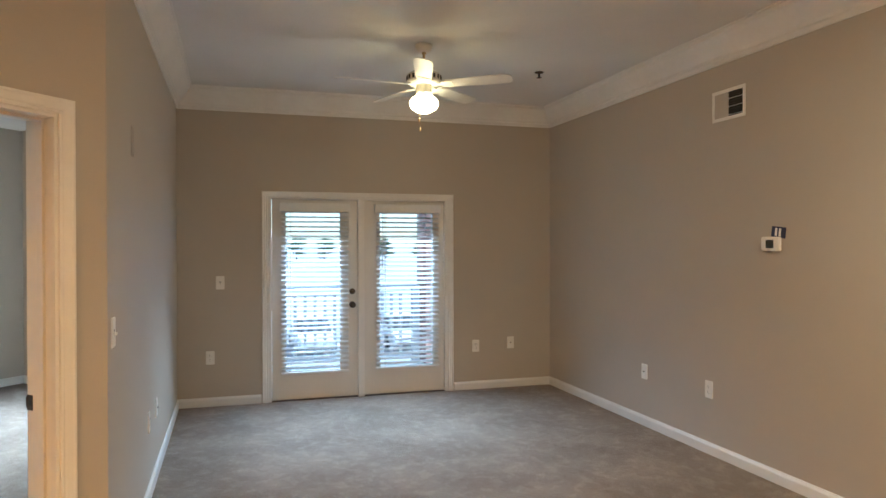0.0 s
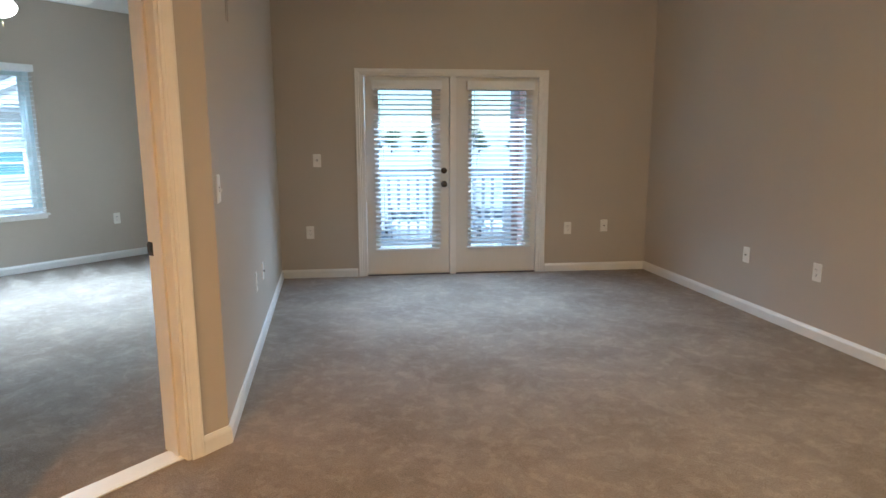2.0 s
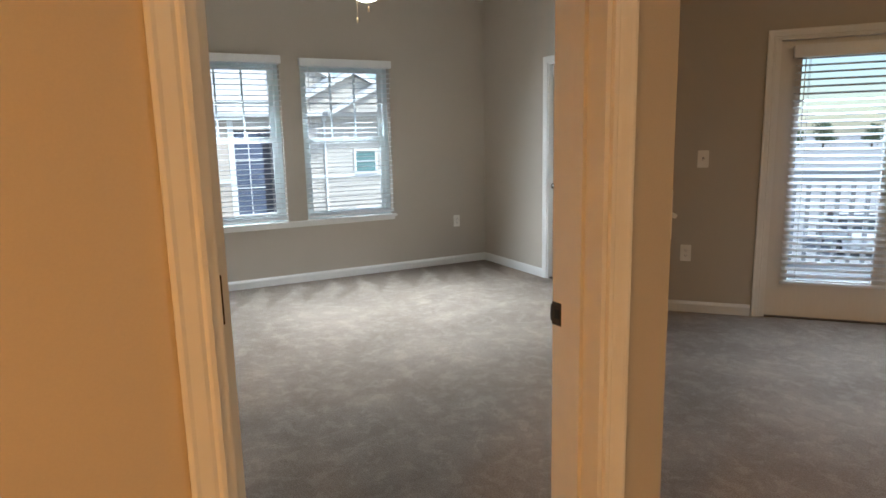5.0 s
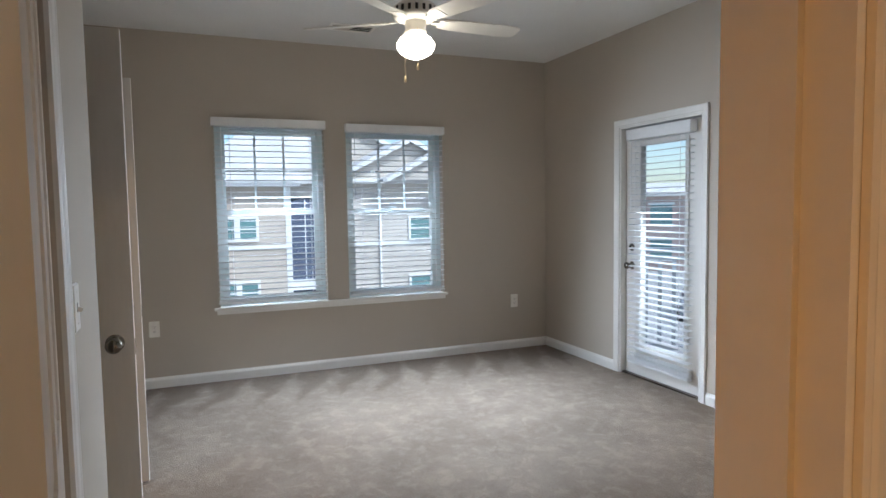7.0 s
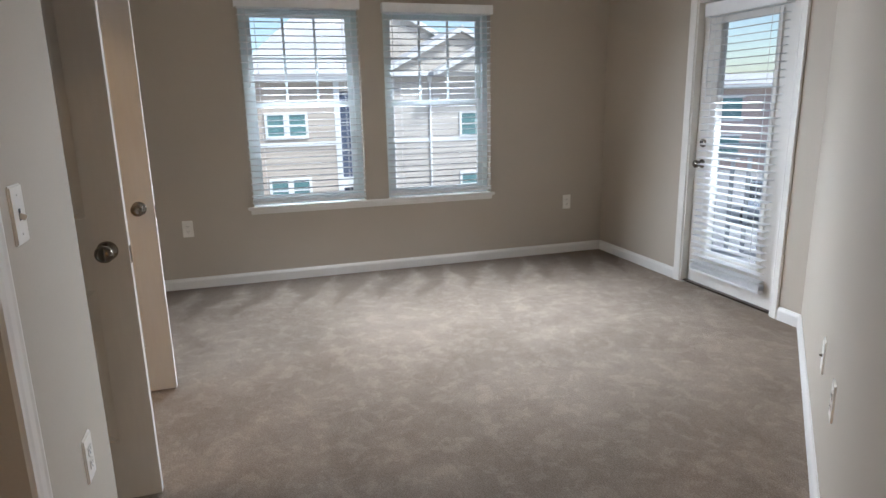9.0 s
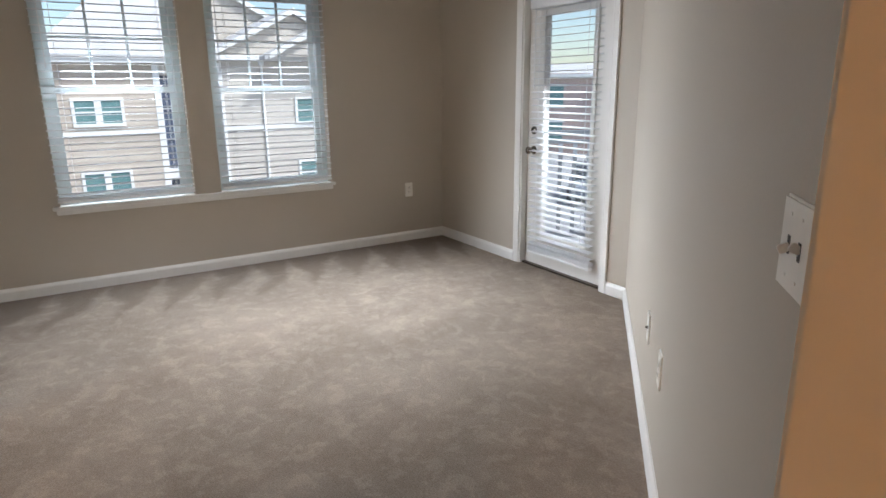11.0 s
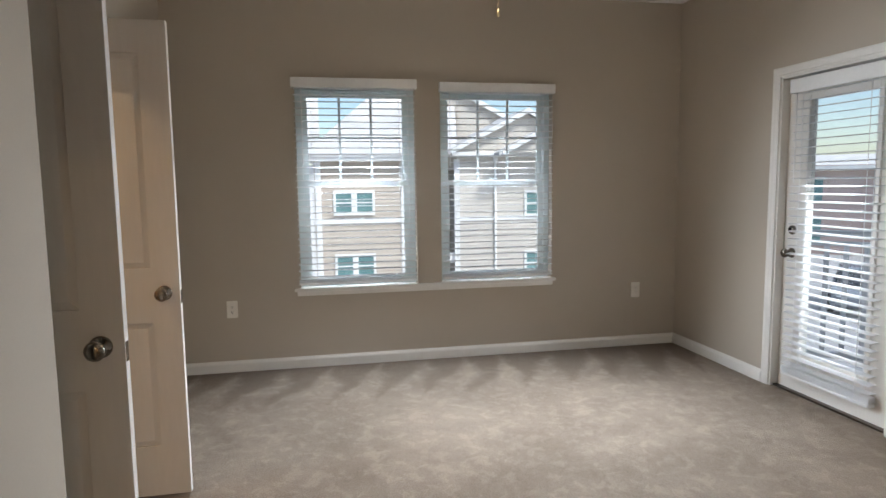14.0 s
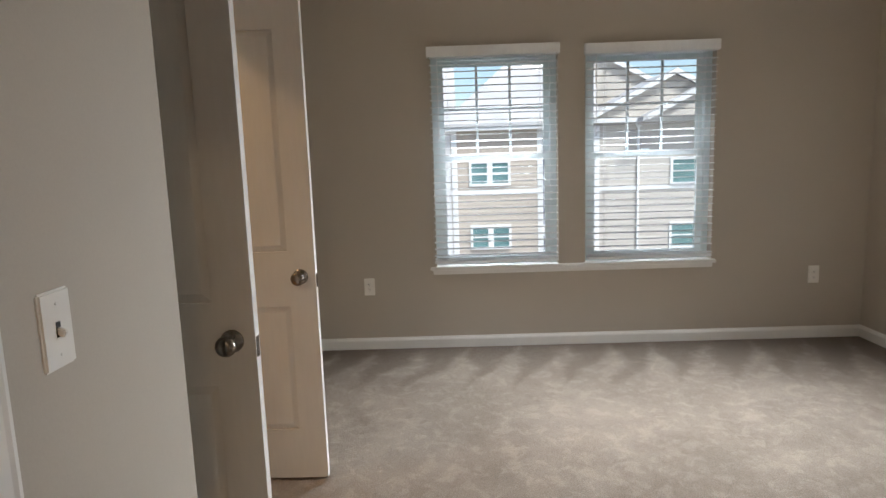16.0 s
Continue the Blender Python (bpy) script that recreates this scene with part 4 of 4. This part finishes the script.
for row in range(36):
    z = 3.0 + row * 0.0675
    for out, turn, n in (((0, PT / 2), 0, PW), ((0, 0), 90, PT)):
        u, odd = 0.0, row % 2
        while u < n - 0.05:
            size = 0.094 if (odd and u == 0.0) else 0.195
            if u + size > n + 0.002:
                size = 0.094
            if u + size > n + 0.01:
                break
            o = new("brick", brick_long if size > 0.1 else brick_short)
            o.parent = pier
            if turn == 0:
                o.matrix_basis = pose(u, PT / 2 - 0.094, z)
            else:
                o.matrix_basis = Matrix(((0, -1, 0, 0.094), (1, 0, 0, -PT / 2 + u), (0, 0, 1, z), (0, 0, 0, 1))) @ pose(0, 0.0, 0) if n == PT and 0.1 < u < PT - 0.15 else pose(u, PT / 2 - 0.094, z)
                if not (0.1 < u < PT - 0.15):
                    bpy.data.objects.remove(o)
            u += size + 0.0105

# ---- outside ----
GZ = -3.25
structure("ground", box((-900, -900, GZ - 0.5), (900, 900, GZ)), ASPHALT, "worn grey concrete parking court reaching to the distance", "ground")


def laps(bm, y0, y1, z0, z1, step=0.165, x=0.0):
    """Lap siding as sloping boards facing +x."""
    z = z0
    while z < z1 - 0.01:
        h = min(step, z1 - z)
        a = [bm.verts.new(p) for p in ((x + 0.022, y0, z), (x + 0.022, y1, z), (x, y1, z + h), (x, y0, z + h), (x, y0, z), (x, y1, z))]
        bm.faces.new((a[0], a[1], a[2], a[3]))
        bm.faces.new((a[4], a[5], a[1], a[0]))
        z += h
    return bm


def house_window(parent, y, z, w, h, panes):
    """A trimmed pair or single of sash windows facing +x."""
    win = part("window", box((0.0, y - w / 2, z - h / 2), (0.05, y + w / 2, z + h / 2)), TEAL, parent, "teal reflecting glass in white trim")
    t = 0.11
    for lo, hi in (((0.0, y - w / 2 - t, z - h / 2 - t), (0.09, y - w / 2, z + h / 2 + t)), ((0.0, y + w / 2, z - h / 2 - t), (0.09, y + w / 2 + t, z + h / 2 + t)),
                   ((0.0, y - w / 2, z + h / 2), (0.09, y + w / 2, z + h / 2 + t)), ((0.0, y - w / 2, z - h / 2 - t), (0.12, y + w / 2, z - h / 2))):
        part("trim", box(lo, hi), EXTRIM, win)
    for i in range(1, panes):
        yy = y - w / 2 + w * i / panes
        part("mullion", box((0.045, yy - 0.12, z - h / 2), (0.085, yy + 0.12, z + h / 2)), EXTRIM, win)
    part("meeting_rail", box((0.05, y - w / 2, z - 0.03), (0.075, y + w / 2, z + 0.03)), EXTRIM, win)
    return win


def gable(bm, y0, y1, z0, zt, x0, x1, over=0.35):
    """A pitched roof shell whose ridge runs along x."""
    ym = (y0 + y1) / 2
    t = 0.16
    a = []
    for x in (x0, x1):
        a.append([bm.verts.new(p) for p in ((x, y0 - over, z0 - over * 0.5), (x, ym, zt), (x, y1 + over, z0 - over * 0.5), (x, y1 + over, z0 - over * 0.5 + t), (x, ym, zt + t), (x, y0 - over, z0 - over * 0.5 + t))])
    for i in range(6):
        j = (i + 1) % 6
        bm.faces.new((a[0][i], a[0][j], a[1][j], a[1][i]))
    for q in a:
        bm.faces.new((q[0], q[1], q[4], q[5]))
        bm.faces.new((q[1], q[2], q[3], q[4]))
    bmesh.ops.recalc_face_normals(bm, faces=bm.faces)
    return bm


def wedge(bm, pts_lo, pts_hi):
    """A hipped roof slope as a thick sheet between an eave line and a ridge line."""
    t = Vector((0, 0, 0.15))
    q = [Vector(p) for p in (*pts_lo, *pts_hi)]
    a = [bm.verts.new(p) for p in q]
    b = [bm.verts.new(p + t) for p in q]
    n = len(a)
    bm.faces.new(a[::-1])
    bm.faces.new(b)
    for i in range(n):
        bm.faces.new((a[i], a[(i + 1) % n], b[(i + 1) % n], b[i]))
    bmesh.ops.recalc_face_normals(bm, faces=bm.faces)
    return bm


apt = thing("apartment_building", pose(-30, 0, 0), "beige lap-sided apartment building with gabled grey roofs", "building", kind="structure")
part("wall", laps(box((-9, 1.46, GZ), (-0.002, 5.11, 2.4)), 1.46, 5.11, GZ, 2.4), SIDING2, apt, "tan lap-sided wing")
part("wall", laps(box((-9, 7.5, GZ), (-0.002, 19, 2.55)), 7.5, 19, GZ, 2.55), SIDING, apt, "beige lap-sided wing")
part("wall", laps(box((-9, -9, GZ), (-2.2, 1.46, 2.2)), -9, 1.46, GZ, 2.2, x=-2.198), SIDING, apt, "set-back beige wall")
# the recess is filled in, its shade put into the dark blue
part("wall", box((-9, 5.11, GZ), (-2.6, 7.5, 2.5)), SHADE, apt, "block filling the breezeway recess, coloured as its dark shade")
part("breezeway_front", laps(box((-2.6, 5.11, 1.95), (-0.35, 7.5, 2.5)), 5.11, 7.5, 1.95, 2.5, x=-0.348), SIDING, apt)
bm = bmesh.new()
arch = [(5.25 + 0.62 - 0.62 * math.cos(math.pi * i / 12), 1.5 + 0.34 * math.sin(math.pi * i / 12)) for i in range(13)]
fr = [bm.verts.new((-0.3, y, z)) for y, z in [(5.25, -1.75)] + arch + [(6.49, -1.75)]]
bm.faces.new(fr)
ext = bmesh.ops.extrude_face_region(bm, geom=bm.faces[:])
bmesh.ops.translate(bm, verts=[v for v in ext["geom"] if isinstance(v, bmesh.types.BMVert)], vec=(-0.2, 0, 0))
bmesh.ops.recalc_face_normals(bm, faces=bm.faces)
# arch-shaped sheet carrying the opening's shade as a dark colour
part("arch_shade_sheet", bm, SHADE, apt, "dark blue sheet coloured as the shade inside the arch")
part("arch_bar", box((-0.3, 5.86, -1.75), (-0.26, 5.9, 1.8)), EXTRIM, apt)
for z in (-0.6, 0.6):
    part("arch_bar", box((-0.3, 5.25, z), (-0.26, 6.49, z + 0.04)), EXTRIM, apt)
part("balcony_front", box((-0.4, 5.11, -2.2), (-0.1, 7.5, -1.75)), EXTRIM, apt)
part("band", box((0, 1.3, -0.32), (0.06, 5.11, -0.14)), EXTRIM, apt)
part("band", box((0, 7.5, -0.32), (0.06, 19, -0.14)), EXTRIM, apt)
for y in (1.46, 5.11, 7.5):
    part("corner_board", box((-0.1, y - 0.12, GZ), (0.05, y + 0.12, 2.4)), EXTRIM, apt)
part("column", box((-0.6, 0.85, GZ), (0.02, 1.3, 2.2), 0.01), EXTRIM, apt, "white corner column")
part("eave", box((-0.3, 1.1, 2.36), (0.45, 5.6, 2.56), 0.01), EXTRIM, apt, "white gutter and fascia")
part("eave", box((-0.3, 7.2, 2.5), (0.45, 19, 2.7), 0.01), EXTRIM, apt, "white gutter and fascia")
part("downspout", lathe([(0.05, GZ), (0.05, 2.5), (0, 2.5)], 10, pose(0.1, 9.24, 0)), EXTRIM, apt)
part("downspout_elbow", box((0.02, 9.14, 2.3), (0.2, 9.34, 2.5), 0.02), EXTRIM, apt)
for z in (0.57, -2.17):
    house_window(apt, 2.96, z, 1.55, 0.85, 2)
    house_window(apt, 11.2, z - 0.15, 0.95, 0.95, 1)
    house_window(apt, 15.2, z - 0.15, 0.95, 0.95, 1)
part("roof", wedge(bmesh.new(), [(0.5, 0.9, 2.5), (0.5, 5.7, 2.5)], [(-5.5, 5.7, 6.2), (-5.5, 4.8, 6.2)]), SHINGLE, apt, "pale grey shingled hip roof")
part("roof", wedge(bmesh.new(), [(-2.0, -9.5, 2.3), (-2.0, 1.6, 2.3)], [(-9, 1.6, 8.2), (-9, -9.5, 8.2)]), SHINGLE, apt, "blue-grey shingled roof behind")
part("roof", wedge(bmesh.new(), [(0.0, 5.0, 2.5), (0.0, 7.6, 2.5)], [(-6, 8.6, 6.6), (-6, 4.2, 6.6)]), SHINGLE, apt, "pale grey shingled slope")
bm = bmesh.new()
v = [bm.verts.new(p) for p in ((0.2, 7.25, 2.7), (0.2, 14.1, 2.7), (0.2, 10.65, 4.4))]
bm.faces.new(v)
part("gable_wall", bm, SIDING, apt)
part("roof", gable(bmesh.new(), 7.25, 14.05, 2.7, 4.45, -6, 0.5, 0.3), SHINGLE, apt, "front gable with pale rakes")
for sg in (-1, 1):
    part("rake_board", box((0.45, -0.1, -0.1), (0.53, 3.95, 0.1), 0, Matrix.Translation((0.006 * sg, 10.65, 4.5)) @ Euler((radians(-27) if sg > 0 else radians(-153), 0, 0)).to_matrix().to_4x4()), EXTRIM, apt)
part("roof", gable(bmesh.new(), 9.4, 15.0, 2.65, 4.1, -4, 1.2, 0.3), SHINGLE, apt, "small front gable")
for sg in (-1, 1):
    part("rake_board", box((1.15, -0.1, -0.1), (1.23, 3.3, 0.1), 0, Matrix.Translation((0.006 * sg, 12.2, 4.15)) @ Euler((radians(-27.5) if sg > 0 else radians(-152.5), 0, 0)).to_matrix().to_4x4()), EXTRIM, apt)
for y0, y1, zb, zt, xx in ((1.5, 15.0, 2.3, 5.9, -3.7), (9.4, 15.0, 2.65, 4.1, 1.0)):
    bm = bmesh.new()
    bm.faces.new([bm.verts.new(p) for p in ((xx, y0, zb), (xx, y1, zb), (xx, (y0 + y1) / 2, zt))])
    ext = bmesh.ops.extrude_face_region(bm, geom=bm.faces[:])
    bmesh.ops.translate(bm, verts=[v for v in ext["geom"] if isinstance(v, bmesh.types.BMVert)], vec=(-0.1, 0, 0))
    bmesh.ops.recalc_face_normals(bm, faces=bm.faces)
    part("gable_wall", bm, SIDING, apt)
part("roof", gable(bmesh.new(), 1.5, 15.0, 2.3, 5.9, -12, -3.5, 0.3), SHINGLE, apt, "main gable behind")
part("rake_board", box((-3.52, -0.1, -0.12), (-3.44, 8.2, 0.1), 0, Matrix.Translation((0, 8.25, 6.0)) @ Euler((radians(-28), 0, 0)).to_matrix().to_4x4()), EXTRIM, apt)

# a long brick block across the court, seen through the glazed doors
blk = thing("brick_building", pose(-36, 38, GZ, 0, 0, 45), "long red brick building across the parking court", "building", kind="structure")
part("wall", box((-34, -5, 0), (1.5, 5, 5.4)), surface("far_brick", (0.4, 0.29, 0.26), (0.5, 0.38, 0.34), 0.9, grain=4, blotch=0.4, bump=0.1), blk, "red brick wall")
part("roof", gable(bmesh.new(), -5, 5, 5.3, 6.0, -34.5, 2.0, 0.4), SHINGLE, blk)
part("eave", box((-34.4, -5.5, 5.15), (1.9, -5.1, 5.35)), EXTRIM, blk)
for i in range(-6, 1):
    for z in (1.5, 3.9):
        w = part("window", box((i * 5 - 0.7, -5.06, z - 0.65), (i * 5 + 0.7, -5.0, z + 0.65)), TEAL, blk, "dark window in white trim")
        part("trim", box((i * 5 - 0.85, -5.1, z - 0.8), (i * 5 + 0.85, -5.02, z - 0.65)), EXTRIM, w)
        part("trim", box((i * 5 - 0.85, -5.1, z + 0.65), (i * 5 + 0.85, -5.02, z + 0.8)), EXTRIM, w)


def tree(x, y, h, seed):
    rng = random.Random(seed)
    t = thing("tree", pose(x, y, GZ), "leafy green broadleaf tree beyond the parking court", "tree", "trees beyond the court")
    bm = bmesh.new()
    lathe([(0.28, 0), (0.2, h * 0.15), (0.15, h * 0.45), (0.05, h * 0.85), (0, h * 0.86)], 10, None, bm)
    tips = []
    for i in range(12):
        a, z0 = rng.uniform(0, 6.28), h * rng.uniform(0.15, 0.6)
        n = h * rng.uniform(0.25, 0.42)
        lean = rng.uniform(35, 62)
        m = pose(0, 0, z0, 0, 0, math.degrees(a)) @ pose(0, 0, 0, 0, lean, 0)
        lathe([(0.07, 0), (0.045, n * 0.5), (0, n)], 6, m, bm)
        tips.append(m @ Vector((0, 0, n)))
        tips.append(m @ Vector((0, 0, n * 0.6)))
    tips += [Vector((0, 0, h * k)) for k in (0.7, 0.8, 0.88)]
    part("trunk", bm, BARK, t)
    vs, fs = [], []
    for tip in tips:
        for q in range(60):
            c = tip + Vector((rng.gauss(0, 1), rng.gauss(0, 1), rng.gauss(0, 0.8))) * h * 0.085
            s = rng.uniform(0.16, 0.34)
            d = Euler((rng.uniform(0, 3), rng.uniform(0, 3), rng.uniform(0, 6))).to_matrix()
            b0 = len(vs)
            vs += [c + d @ Vector(p) * s for p in ((-1, 0, 0), (0, -0.5, 0.1), (1, 0, 0), (0, 0.5, 0.1))]
            fs.append((b0, b0 + 1, b0 + 2, b0 + 3))
    me = bpy.data.meshes.new("crown")
    me.from_pydata([tuple(p) for p in vs], [], fs)
    me.materials.append(LEAF)
    cr = new("crown", me)
    cr.parent = t
    tagged(cr, "uneven crown of small green leaves")
    return t


rt = random.Random(5)
for i in range(32):
    tree(-185 + i * 6.0 + rt.uniform(-3, 3), 82 + i * 5.1 + rt.uniform(-7, 7), rt.uniform(5.5, 8.0), i)


def car(x, y, turn, paint, label):
    """A parked saloon: lofted body, glasshouse and four wheels."""
    c = thing("car", pose(x, y, GZ, 0, 0, turn), label, "car", "parked cars")
    def loft(sections):
        bm = bmesh.new()
        rows = []
        for u, w, z0, z1 in sections:
            rows.append([bm.verts.new((u, v, z)) for v, z in ((-w, z0), (-w * 1.02, (z0 + z1) / 2), (-w * 0.93, z1), (w * 0.93, z1), (w * 1.02, (z0 + z1) / 2), (w, z0))])
        for a, b in zip(rows, rows[1:]):
            for i in range(6):
                bm.faces.new((a[i], a[(i + 1) % 6], b[(i + 1) % 6], b[i]))
        bm.faces.new(rows[0])
        bm.faces.new(rows[-1][::-1])
        bmesh.ops.recalc_face_normals(bm, faces=bm.faces)
        return bm
    part("body", loft([(-2.25, 0.7, 0.4, 0.75), (-2.1, 0.84, 0.25, 0.92), (-0.9, 0.88, 0.22, 0.96), (0.9, 0.88, 0.22, 0.94), (2.0, 0.82, 0.25, 0.8), (2.25, 0.68, 0.38, 0.66)]), paint, c)
    part("windows", loft([(-1.75, 0.72, 0.92, 0.97), (-1.0, 0.72, 0.92, 1.38), (0.3, 0.72, 0.92, 1.4), (1.15, 0.74, 0.92, 0.96)]), CARGLASS, c, "dark glass")
    part("roof_panel", loft([(-1.05, 0.62, 1.37, 1.4), (-0.9, 0.66, 1.37, 1.44), (0.2, 0.66, 1.37, 1.45), (0.4, 0.6, 1.37, 1.4)]), paint, c)
    for u in (-1.4, 1.4):
        for v in (-0.82, 0.82):
            wh = part("wheel", lathe([(0, -0.1), (0.3, -0.1), (0.33, -0.06), (0.33, 0.06), (0.3, 0.1), (0, 0.1)], 20, pose(u, v, 0.33, 90, 0, 0)), RUBBER, c)
            part("rim", lathe([(0, -0.11), (0.19, -0.11), (0.2, -0.08), (0.2, 0.08), (0.19, 0.11), (0, 0.11)], 16, pose(u, v, 0.33, 90, 0, 0)), NICKEL, wh)
    return c


for i, p in enumerate((CARW, CARB, CARW, CARW, CARB, CARW)):
    car(-24.5 + i * 2.9, 17.5 + i * 2.9, -45, p, "white parked saloon car" if p == CARW else "grey parked saloon car")
